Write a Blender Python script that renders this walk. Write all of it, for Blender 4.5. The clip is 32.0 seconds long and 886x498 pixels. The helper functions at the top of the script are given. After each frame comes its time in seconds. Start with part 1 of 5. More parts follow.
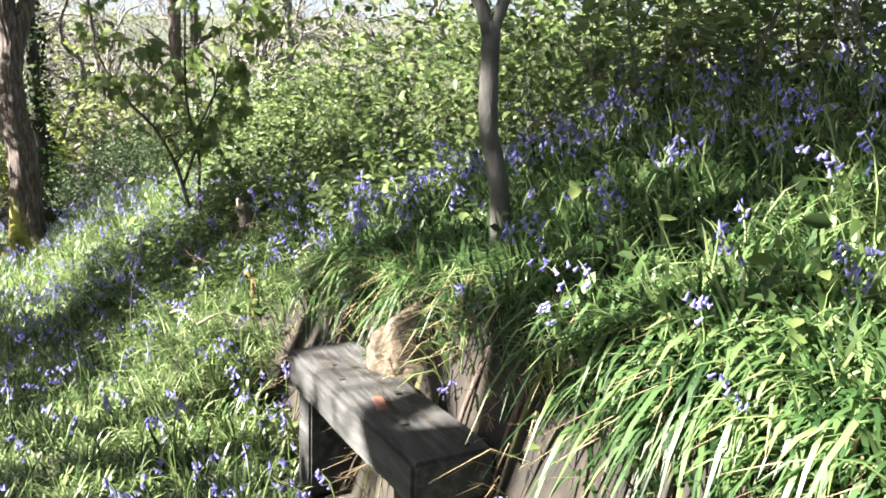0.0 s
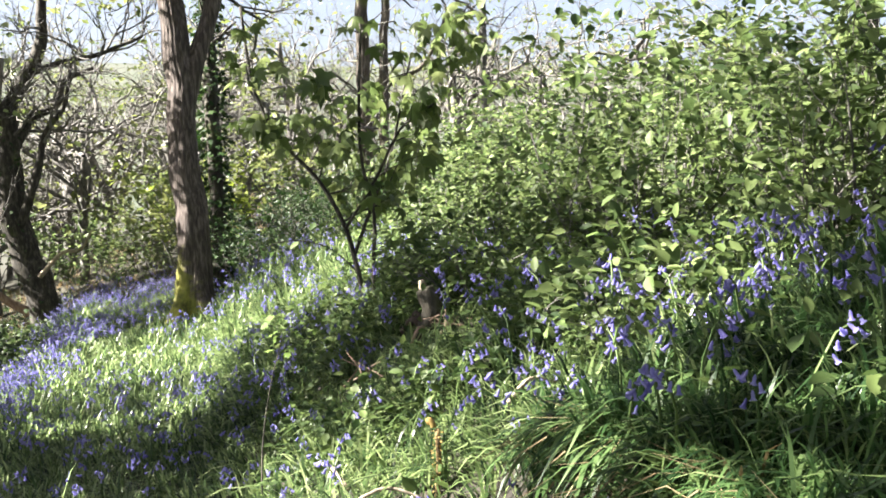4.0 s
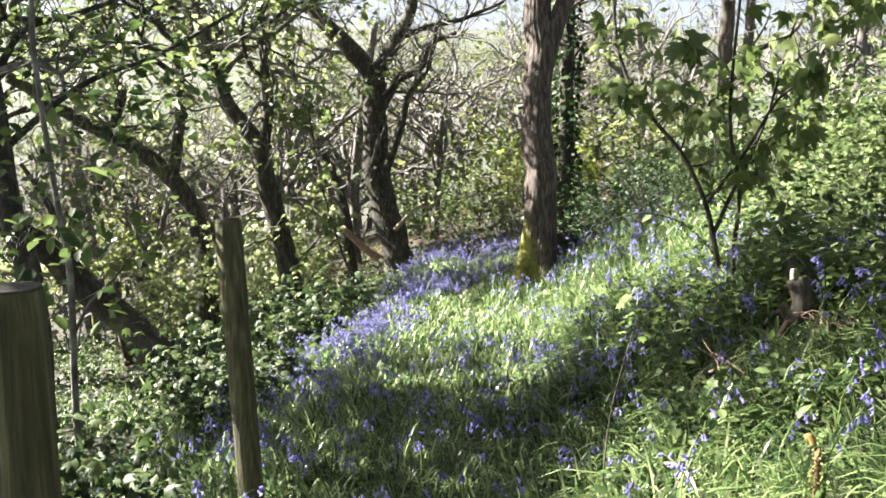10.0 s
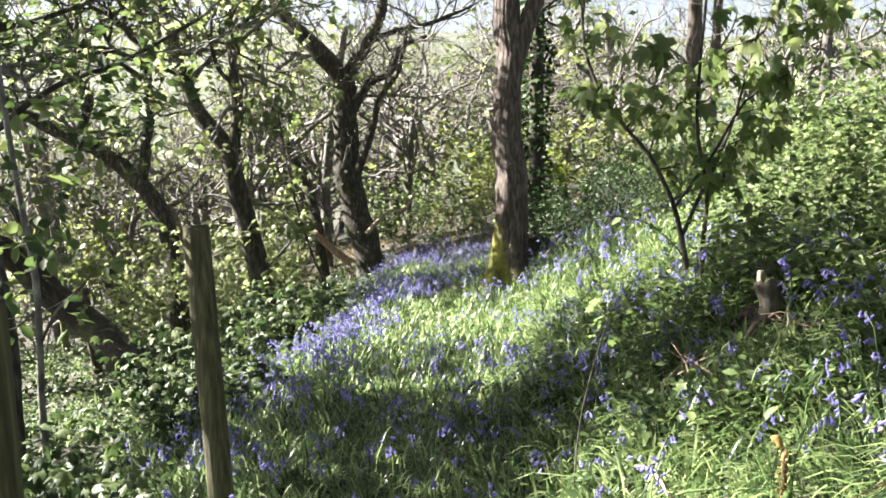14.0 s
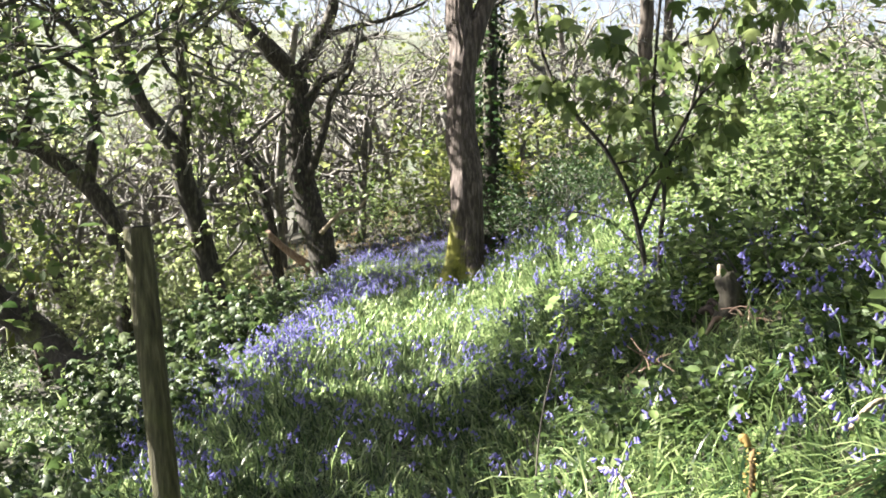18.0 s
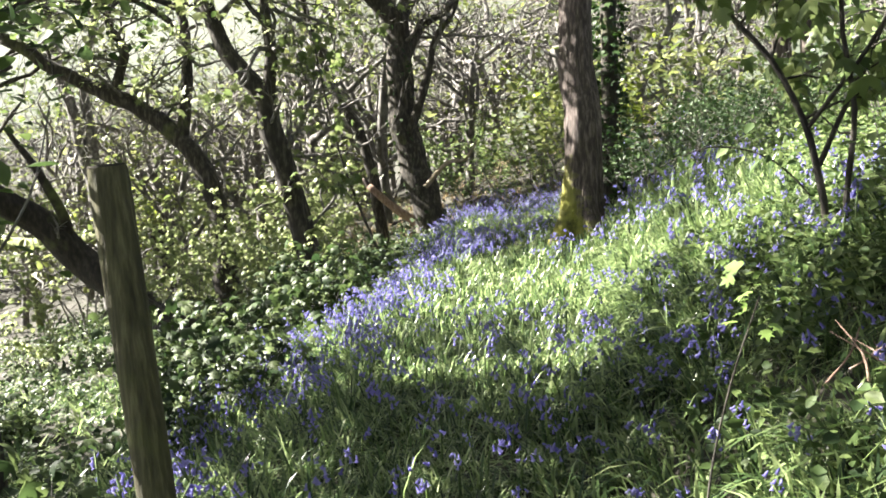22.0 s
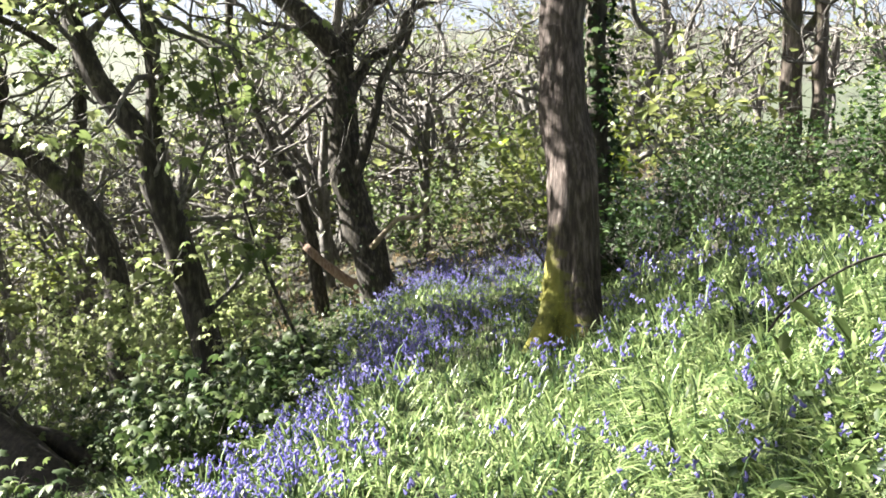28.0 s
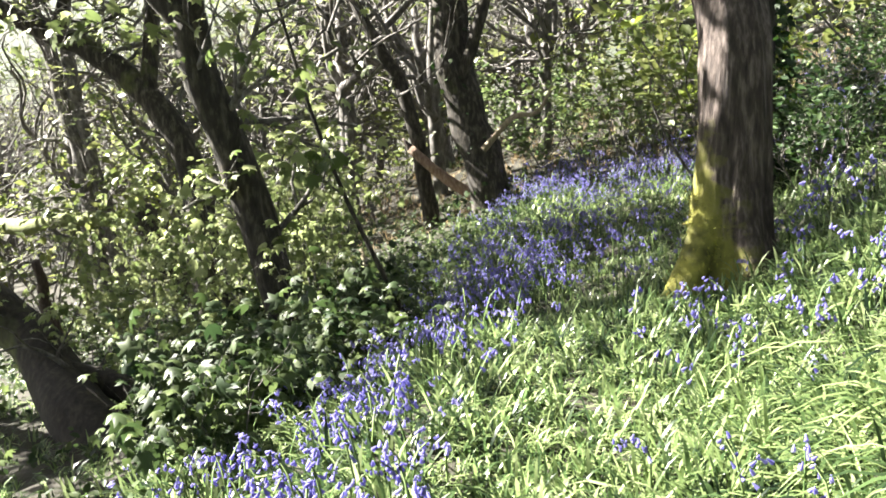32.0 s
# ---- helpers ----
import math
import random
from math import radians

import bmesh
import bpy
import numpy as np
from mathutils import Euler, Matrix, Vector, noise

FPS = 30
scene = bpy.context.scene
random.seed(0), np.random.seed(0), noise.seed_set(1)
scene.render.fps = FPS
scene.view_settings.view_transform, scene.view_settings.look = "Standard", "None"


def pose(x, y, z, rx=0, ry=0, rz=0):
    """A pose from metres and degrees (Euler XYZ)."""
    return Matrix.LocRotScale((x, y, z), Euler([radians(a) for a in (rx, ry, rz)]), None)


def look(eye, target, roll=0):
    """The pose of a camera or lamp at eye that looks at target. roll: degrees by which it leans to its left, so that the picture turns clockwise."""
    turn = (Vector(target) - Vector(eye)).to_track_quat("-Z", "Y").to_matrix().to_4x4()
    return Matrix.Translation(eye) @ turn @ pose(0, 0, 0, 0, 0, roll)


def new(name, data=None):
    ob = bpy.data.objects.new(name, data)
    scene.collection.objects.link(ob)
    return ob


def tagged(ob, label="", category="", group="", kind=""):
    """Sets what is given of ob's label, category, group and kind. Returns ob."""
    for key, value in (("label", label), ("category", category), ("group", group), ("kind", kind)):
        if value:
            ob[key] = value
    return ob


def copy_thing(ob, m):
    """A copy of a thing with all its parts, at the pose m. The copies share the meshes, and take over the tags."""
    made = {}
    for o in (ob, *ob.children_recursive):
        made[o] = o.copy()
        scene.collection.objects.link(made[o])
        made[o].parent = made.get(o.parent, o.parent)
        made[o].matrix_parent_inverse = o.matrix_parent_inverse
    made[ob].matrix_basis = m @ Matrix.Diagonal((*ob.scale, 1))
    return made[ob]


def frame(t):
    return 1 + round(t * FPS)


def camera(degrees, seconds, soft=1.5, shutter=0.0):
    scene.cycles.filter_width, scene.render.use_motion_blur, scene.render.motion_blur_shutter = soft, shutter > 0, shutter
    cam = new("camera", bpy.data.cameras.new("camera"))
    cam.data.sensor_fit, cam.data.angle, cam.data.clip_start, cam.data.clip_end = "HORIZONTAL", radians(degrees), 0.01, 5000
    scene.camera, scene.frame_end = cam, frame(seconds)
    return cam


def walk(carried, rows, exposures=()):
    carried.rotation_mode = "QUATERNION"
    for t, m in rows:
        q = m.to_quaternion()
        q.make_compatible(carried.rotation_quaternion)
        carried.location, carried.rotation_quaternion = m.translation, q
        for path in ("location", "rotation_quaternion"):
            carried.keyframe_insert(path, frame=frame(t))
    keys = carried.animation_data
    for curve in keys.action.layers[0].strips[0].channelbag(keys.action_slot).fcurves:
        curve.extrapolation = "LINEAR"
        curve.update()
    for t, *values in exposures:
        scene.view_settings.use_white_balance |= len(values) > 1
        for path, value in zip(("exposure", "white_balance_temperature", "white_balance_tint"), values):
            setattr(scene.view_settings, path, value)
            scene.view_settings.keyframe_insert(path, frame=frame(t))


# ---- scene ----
cam = camera(49.2, 32.0, 1.75)
PATH = [
    (0, (0.038, -0.148, 1.321), (-0.083, 1.81, 0.93), 1.3),
    (0.5, (-0.021, 0.065, 1.35), (-0.128, 2.033, 1.008), 0.3),
    (1, (-0.06, 0.312, 1.337), (-0.334, 2.256, 0.957), 0.5),
    (1.5, (-0.053, 0.561, 1.335), (-0.484, 2.477, 0.955), 0.1),
    (2, (-0.108, 0.755, 1.313), (-0.536, 2.668, 0.919), 2.0),
    (2.5, (-0.198, 0.948, 1.312), (-0.625, 2.876, 0.995), 0.3),
    (4.5, (-0.53, 1.978, 1.204), (-1.121, 3.866, 0.907), 0.4),
    (5, (-0.57, 2.051, 1.234), (-1.355, 3.87, 0.964), 0.7),
    (5.5, (-0.608, 2.068, 1.239), (-1.551, 3.813, 0.981), 0.7),
    (6, (-0.64, 2.075, 1.231), (-1.661, 3.772, 0.953), 0.6),
    (6.5, (-0.655, 2.084, 1.224), (-1.68, 3.776, 0.928), 1.0),
    (7, (-0.656, 2.068, 1.217), (-1.68, 3.756, 0.898), 1.6),
    (7.5, (-0.663, 2.074, 1.218), (-1.713, 3.749, 0.91), 1.3),
    (8, (-0.676, 2.061, 1.221), (-1.78, 3.704, 0.933), 0.8),
    (8.5, (-0.68, 2.042, 1.218), (-1.83, 3.653, 0.93), 0.6),
    (9, (-0.679, 2.023, 1.216), (-1.838, 3.623, 0.908), 0.8),
    (9.5, (-0.679, 2.02, 1.206), (-1.828, 3.622, 0.871), 1.1),
    (10, (-0.67, 2.01, 1.193), (-1.79, 3.624, 0.817), 1.2),
    (10.5, (-0.674, 2.019, 1.186), (-1.772, 3.637, 0.767), 1.2),
    (11, (-0.673, 2.015, 1.181), (-1.762, 3.63, 0.725), 1.4),
    (11.5, (-0.68, 2.022, 1.178), (-1.772, 3.633, 0.719), 1.5),
    (12, (-0.667, 2.023, 1.175), (-1.753, 3.639, 0.721), 1.0),
    (12.5, (-0.673, 2.028, 1.187), (-1.765, 3.647, 0.754), 1.1),
    (13, (-0.672, 2.021, 1.187), (-1.774, 3.635, 0.761), 1.0),
    (13.5, (-0.666, 2.02, 1.193), (-1.759, 3.645, 0.789), 0.7),
    (14, (-0.662, 2.017, 1.203), (-1.735, 3.663, 0.834), 1.0),
    (14.5, (-0.656, 2.01, 1.205), (-1.718, 3.667, 0.852), 0.9),
    (16.5, (-0.663, 2.022, 1.216), (-1.677, 3.715, 0.886), 1.1),
    (17, (-0.69, 1.986, 1.203), (-1.686, 3.687, 0.865), 0.0),
    (17.5, (-0.711, 1.99, 1.191), (-1.665, 3.71, 0.83), 0.4),
    (18, (-0.725, 2.127, 1.174), (-1.721, 3.822, 0.804), 0.7),
    (18.5, (-0.722, 2.312, 1.161), (-1.824, 3.952, 0.855), -0.1),
    (19, (-0.797, 2.429, 1.126), (-1.848, 4.087, 0.747), 2.0),
    (19.5, (-0.933, 2.547, 1.075), (-1.941, 4.219, 0.642), 2.8),
    (20, (-1.028, 2.642, 1.038), (-1.953, 4.345, 0.543), 1.2),
    (20.5, (-1.085, 2.75, 1.005), (-2.001, 4.451, 0.49), 1.1),
    (21, (-1.164, 2.934, 0.995), (-2.19, 4.599, 0.577), -1.1),
    (21.5, (-1.235, 3.025, 0.972), (-2.39, 4.603, 0.556), -2.8),
    (22, (-1.336, 3.177, 0.915), (-2.516, 4.724, 0.455), -1.5),
    (22.5, (-1.433, 3.35, 0.859), (-2.577, 4.936, 0.44), -1.8),
    (23, (-1.529, 3.616, 0.844), (-2.642, 5.222, 0.417), -0.5),
    (23.5, (-1.597, 3.816, 0.847), (-2.783, 5.355, 0.374), -0.9),
    (24, (-1.739, 3.984, 0.804), (-2.879, 5.565, 0.357), 1.1),
    (24.5, (-1.9, 4.106, 0.845), (-3.003, 5.727, 0.452), -0.9),
    (25, (-2.039, 4.257, 0.848), (-3.172, 5.861, 0.469), -1.7),
    (25.5, (-2.149, 4.519, 0.821), (-3.394, 6.051, 0.496), -2.1),
    (27.5, (-2.671, 5.207, 0.768), (-3.833, 6.799, 0.429), -1.8),
    (28, (-2.813, 5.382, 0.722), (-3.934, 6.996, 0.351), -0.7),
    (28.5, (-2.949, 5.522, 0.716), (-4.014, 7.18, 0.373), -1.9),
    (29, (-3.057, 5.714, 0.691), (-4.206, 7.306, 0.31), -2.6),
    (29.5, (-3.117, 5.932, 0.669), (-4.408, 7.413, 0.293), -2.1),
    (30, (-3.202, 6.109, 0.618), (-4.466, 7.605, 0.21), -0.0),
    (30.5, (-3.355, 6.311, 0.554), (-4.558, 7.851, 0.127), -1.4),
    (31, (-3.497, 6.5, 0.549), (-4.654, 8.069, 0.103), -1.1),
    (31.5, (-3.618, 6.719, 0.492), (-4.901, 8.165, -0.022), -1.1),
    (32, (-3.705, 6.855, 0.452), (-5.01, 8.26, -0.115), -3.1),
]
walk(cam, [(t, look(eye, target, roll)) for t, eye, target, roll in PATH], [(0, 3.55), (4, 3.42), (16, 3.5), (24, 3.52), (28, 3.38), (32, 3.5)])
SUN_YAW, SUN_UP = 106.0, 37.0

# ---- world, sun ----
world = bpy.data.worlds.new("sky")
scene.world = world
world.use_nodes = True
wn = world.node_tree.nodes
sky = wn.new("ShaderNodeTexSky")
sky.sky_type = "NISHITA"
sky.sun_disc = False
sky.sun_elevation = radians(SUN_UP)
sky.sun_rotation = radians(-SUN_YAW)
sky.air_density, sky.dust_density = 0.4, 1.8
wn["Background"].inputs[1].default_value = 0.031
haze = wn.new("ShaderNodeMix")
haze.data_type = "RGBA"
haze.inputs[0].default_value = 0.45
haze.inputs[7].default_value = (3.2, 3.22, 3.32, 1)
world.node_tree.links.new(sky.outputs[0], haze.inputs[6])
world.node_tree.links.new(haze.outputs[2], wn["Background"].inputs[0])
sun = new("sun", bpy.data.lights.new("sun", "SUN"))
sun.data.energy, sun.data.angle, sun.data.color = 5.0, radians(0.55), (1.0, 0.95, 0.86)
_s = Vector((-math.sin(radians(SUN_YAW)) * math.cos(radians(SUN_UP)), math.cos(radians(SUN_YAW)) * math.cos(radians(SUN_UP)), math.sin(radians(SUN_UP))))
sun.matrix_world = look(_s * 60, (0, 0, 0))


# ---- materials ----
def mat(name, rough=0.8):
    m = bpy.data.materials.new(name)
    m.use_nodes = True
    n, l = m.node_tree.nodes, m.node_tree.links
    b = n["Principled BSDF"]
    b.inputs["Roughness"].default_value = rough
    return m, n, l, b


def ramp(n, stops):
    r = n.new("ShaderNodeValToRGB")
    e = r.color_ramp.elements
    while len(e) < len(stops):
        e.new(0.5)
    for el, (p, c) in zip(e, stops):
        el.position, el.color = p, (*c, 1)
    return r


def noise_tex(n, l, scale, detail=6, stretch=None, rough=0.6):
    co = n.new("ShaderNodeTexCoord")
    t = n.new("ShaderNodeTexNoise")
    t.inputs["Scale"].default_value = scale
    t.inputs["Detail"].default_value = detail
    t.inputs["Roughness"].default_value = rough
    if stretch:
        mp = n.new("ShaderNodeMapping")
        mp.inputs["Scale"].default_value = stretch
        l.new(co.outputs["Object"], mp.inputs[0])
        l.new(mp.outputs[0], t.inputs["Vector"])
    else:
        l.new(co.outputs["Object"], t.inputs["Vector"])
    return t


def bump(n, l, b, src, strength, dist=0.01):
    bp = n.new("ShaderNodeBump")
    bp.inputs["Strength"].default_value = strength
    bp.inputs["Distance"].default_value = dist
    l.new(src, bp.inputs["Height"])
    l.new(bp.outputs[0], b.inputs["Normal"])


def bark(name, dark, mid, light, stretch=(9, 9, 1.6), moss=0.0, scale=3.0):
    m, n, l, b = mat(name, 0.9)
    t = noise_tex(n, l, scale, 8, stretch)
    t2 = noise_tex(n, l, 1.3, 4)
    r = ramp(n, [(0.30, dark), (0.5, mid), (0.72, light)])
    l.new(t.outputs[0], r.inputs[0])
    mx = n.new("ShaderNodeMix")
    mx.data_type = "RGBA"
    mr = ramp(n, [(0.52 - 0.25 * moss, (0, 0, 0)), (0.70 - 0.25 * moss, (1, 1, 1))])
    l.new(t2.outputs[0], mr.inputs[0])
    l.new(mr.outputs[0], mx.inputs[0])
    l.new(r.outputs[0], mx.inputs[6])
    mx.inputs[7].default_value = (0.11, 0.13, 0.035, 1)
    l.new(mx.outputs[2], b.inputs["Base Color"])
    bump(n, l, b, t.outputs[0], 0.8, 0.02)
    return m


def leaf_mat(name, stops, trans=0.45, gloss=0.42, sat=1.1, spec=0.28):
    m, n, l, b = mat(name, gloss)
    b.inputs["Specular IOR Level"].default_value = spec
    g = n.new("ShaderNodeNewGeometry")
    r = ramp(n, stops)
    t = noise_tex(n, l, 0.9, 3)
    ma = n.new("ShaderNodeMath")
    ma.operation = "MULTIPLY_ADD"
    ma.inputs[1].default_value = 0.6
    l.new(g.outputs["Random Per Island"], ma.inputs[0])
    mb = n.new("ShaderNodeMath")
    mb.operation = "MULTIPLY"
    mb.inputs[1].default_value = 0.4
    l.new(t.outputs[0], mb.inputs[0])
    l.new(mb.outputs[0], ma.inputs[2])
    l.new(ma.outputs[0], r.inputs[0])
    l.new(r.outputs[0], b.inputs["Base Color"])
    tr = n.new("ShaderNodeBsdfTranslucent")
    hs = n.new("ShaderNodeHueSaturation")
    hs.inputs["Hue"].default_value = 0.5
    hs.inputs["Saturation"].default_value = sat
    hs.inputs["Value"].default_value = 1.5
    l.new(r.outputs[0], hs.inputs["Color"])
    l.new(hs.outputs[0], tr.inputs[0])
    mix = n.new("ShaderNodeMixShader")
    mix.inputs[0].default_value = trans
    l.new(b.outputs[0], mix.inputs[1])
    l.new(tr.outputs[0], mix.inputs[2])
    l.new(mix.outputs[0], n["Material Output"].inputs[0])
    return m


M_MAIN = bark("grey_ridged_bark", (0.013, 0.00936, 0.00792), (0.0562, 0.0418, 0.036), (0.176, 0.143, 0.128), (12, 12, 1.6), -0.8)


def mossy_foot(m):
    """Yellow moss that climbs the weather side of the trunk's foot."""
    n, l = m.node_tree.nodes, m.node_tree.links
    b = n["Principled BSDF"]
    was = b.inputs["Base Color"].links[0].from_socket
    co = n.new("ShaderNodeTexCoord")
    sx = n.new("ShaderNodeSeparateXYZ")
    l.new(co.outputs["Object"], sx.inputs[0])
    t = noise_tex(n, l, 9.0, 8)
    h = n.new("ShaderNodeMath")
    h.operation = "MULTIPLY_ADD"
    h.inputs[1].default_value = 1.7
    l.new(t.outputs[0], h.inputs[0])
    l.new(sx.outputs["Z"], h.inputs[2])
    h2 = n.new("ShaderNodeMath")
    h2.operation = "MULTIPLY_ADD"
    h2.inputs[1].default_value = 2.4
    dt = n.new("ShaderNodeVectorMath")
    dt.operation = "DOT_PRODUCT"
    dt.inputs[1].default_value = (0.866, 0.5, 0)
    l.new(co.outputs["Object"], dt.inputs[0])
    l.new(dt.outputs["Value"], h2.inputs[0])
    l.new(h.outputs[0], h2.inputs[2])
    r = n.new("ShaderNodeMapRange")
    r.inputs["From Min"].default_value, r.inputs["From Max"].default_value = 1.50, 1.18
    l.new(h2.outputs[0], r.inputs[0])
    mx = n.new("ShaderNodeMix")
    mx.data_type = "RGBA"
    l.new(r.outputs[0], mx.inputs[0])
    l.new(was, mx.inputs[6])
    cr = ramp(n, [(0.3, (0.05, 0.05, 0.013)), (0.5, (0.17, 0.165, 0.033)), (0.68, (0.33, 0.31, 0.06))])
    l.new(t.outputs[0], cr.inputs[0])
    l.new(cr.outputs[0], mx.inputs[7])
    l.new(mx.outputs[2], b.inputs["Base Color"])


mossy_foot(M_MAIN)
M_GREY = bark("brown_grey_bark", (0.025, 0.02, 0.016), (0.085, 0.068, 0.056), (0.22, 0.185, 0.155), (8, 8, 1.4))
M_OAK = bark("dark_oak_bark", (0.008, 0.0066, 0.0053), (0.030, 0.0255, 0.0205), (0.12, 0.104, 0.085), (7, 7, 2.2), -0.3)
M_TWIG = bark("grey_twig_bark", (0.034, 0.031, 0.029), (0.105, 0.097, 0.09), (0.24, 0.228, 0.212), (6, 6, 3), -0.2)
M_IVY_BARK = bark("ivy_shaded_bark", (0.0126, 0.0105, 0.0084), (0.035, 0.0294, 0.0231), (0.077, 0.0665, 0.0546), (7, 7, 2), 0.0)
M_SMOOTH = bark("smooth_young_bark", (0.024, 0.0228, 0.0204), (0.051, 0.048, 0.0432), (0.096, 0.09, 0.081), (5, 5, 2), 0.1)
M_DEAD = bark("reddish_dead_wood", (0.018, 0.011, 0.009), (0.055, 0.037, 0.03), (0.12, 0.09, 0.076), (12, 12, 2), -0.6)
M_MOSSY = bark("mossy_bark", (0.02, 0.02, 0.012), (0.06, 0.06, 0.03), (0.14, 0.135, 0.07), (6, 6, 4), 0.9)
M_PALE_STICK = bark("pale_dry_stick", (0.13, 0.0975, 0.065), (0.26, 0.208, 0.15), (0.39, 0.338, 0.273), (10, 10, 2), 0.0)
M_POST = bark("weathered_fence_post_wood", (0.026, 0.023, 0.011), (0.066, 0.06, 0.029), (0.16, 0.148, 0.078), (16, 16, 0.8), 0.1)
# Bark darkened in place of foliage shade over the fallen tree; also bench cracks.
M_BLACK = bark("shade_dark_bark_and_cracks", (0.006, 0.0045, 0.0035), (0.018, 0.014, 0.011), (0.05, 0.04, 0.03), (7, 7, 3), -0.2)
M_STUMP = bark("mossy_rotten_wood", (0.0175, 0.0147, 0.0105), (0.049, 0.042, 0.0301), (0.119, 0.104, 0.0784), (8, 8, 3), 0.2)
M_CROZIER = bark("scaly_fern_stalk", (0.05, 0.032, 0.012), (0.12, 0.078, 0.03), (0.21, 0.15, 0.06), (20, 20, 12), -0.4)
M_RED_TWIG = bark("reddish_dead_twig", (0.117, 0.065, 0.0455), (0.234, 0.156, 0.117), (0.364, 0.28, 0.227), (9, 9, 3), 0.0)
M_ROT = bark("reddish_rotten_wood", (0.05, 0.02, 0.012), (0.13, 0.055, 0.035), (0.24, 0.12, 0.085), (6, 6, 6), -0.8)
M_BENCH = bark("weathered_grey_sleeper_wood", (0.010, 0.0095, 0.0095), (0.029, 0.028, 0.0275), (0.066, 0.065, 0.064), (1.5, 9, 9), -0.8)
M_MOSS = leaf_mat("yellow_green_moss", [(0.2, (0.0525, 0.06, 0.0135)), (0.5, (0.19, 0.185, 0.03)), (0.8, (0.36, 0.34, 0.07))], 0.15, 0.9)
M_GRASS = leaf_mat("bluebell_leaf_and_grass", [(0.22, (0.013, 0.026, 0.0125)), (0.42, (0.064, 0.106, 0.038)), (0.60, (0.158, 0.215, 0.082)), (0.78, (0.29, 0.345, 0.165)), (0.9, (0.42, 0.455, 0.30))], 0.5, 0.32, 1.0, 0.42)
M_LUSH = leaf_mat("lush_hanging_grass", [(0.2, (0.012, 0.03, 0.011)), (0.45, (0.038, 0.08, 0.026)), (0.65, (0.082, 0.138, 0.047)), (0.85, (0.165, 0.225, 0.095))], 0.48, 0.4, 1.0, 0.28)
M_DRYGRASS = leaf_mat("dry_grass", [(0.2, (0.154, 0.112, 0.063)), (0.6, (0.28, 0.217, 0.126)), (0.9, (0.385, 0.315, 0.203))], 0.25, 0.7)
M_LEAF = leaf_mat("shrub_leaf", [(0.2, (0.022, 0.041, 0.014)), (0.5, (0.056, 0.088, 0.026)), (0.8, (0.115, 0.15, 0.05))], 0.36, 0.55, 1.0)
# Leaf green darkened to stand for the shade on the slope below the path.
M_SHADED_LEAF = leaf_mat("shade_darkened_leaf", [(0.2, (0.013, 0.027, 0.010)), (0.5, (0.036, 0.058, 0.019)), (0.8, (0.085, 0.112, 0.04))], 0.3, 0.5, 1.0)
M_YOUNG = leaf_mat("young_yellow_green_leaf", [(0.2, (0.0595, 0.0833, 0.0221)), (0.5, (0.111, 0.136, 0.0408)), (0.8, (0.196, 0.208, 0.0765))], 0.4, 0.42, 1.0)
M_GORSE = leaf_mat("yellow_green_spring_leaf", [(0.2, (0.096, 0.128, 0.024)), (0.5, (0.152, 0.192, 0.04)), (0.8, (0.224, 0.256, 0.064))], 0.5)
M_BRIGHT = leaf_mat("bright_seedling_leaf", [(0.2, (0.13, 0.21, 0.045)), (0.8, (0.23, 0.32, 0.10))], 0.45, 0.5, 1.0)
M_SYC = leaf_mat("sycamore_leaf", [(0.2, (0.0553, 0.0833, 0.0255)), (0.5, (0.106, 0.143, 0.0467)), (0.8, (0.178, 0.208, 0.085))], 0.38, 0.40, 1.0)
M_HAZEL = leaf_mat("fresh_hazel_leaf", [(0.2, (0.034, 0.058, 0.021)), (0.5, (0.094, 0.135, 0.044)), (0.8, (0.19, 0.235, 0.095))], 0.42, 0.5, 1.0)
M_IVY = leaf_mat("dark_ivy_leaf", [(0.2, (0.0105, 0.0255, 0.0075)), (0.5, (0.021, 0.045, 0.012)), (0.8, (0.0413, 0.0675, 0.0195))], 0.2, 0.5)
M_BLUE = leaf_mat("bluebell_flower", [(0.2, (0.11, 0.098, 0.31)), (0.5, (0.185, 0.168, 0.42)), (0.8, (0.30, 0.28, 0.54))], 0.42, 0.6, 0.95)
M_STEM = leaf_mat("green_flower_stem", [(0.2, (0.07, 0.12, 0.04)), (0.8, (0.13, 0.18, 0.06))], 0.2, 0.5)
M_MAPLE = leaf_mat("spring_maple_leaf", [(0.2, (0.09, 0.12, 0.042)), (0.5, (0.175, 0.21, 0.085)), (0.8, (0.30, 0.325, 0.16))], 0.45, 0.42, 1.0)
M_FERN = leaf_mat("brown_fern_crozier", [(0.2, (0.21, 0.135, 0.0375)), (0.8, (0.375, 0.27, 0.0975))], 0.2, 0.8)
M_FAR = leaf_mat("far_foliage", [(0.2, (0.048, 0.072, 0.024)), (0.5, (0.088, 0.112, 0.048)), (0.8, (0.136, 0.144, 0.072))], 0.3, 0.8)


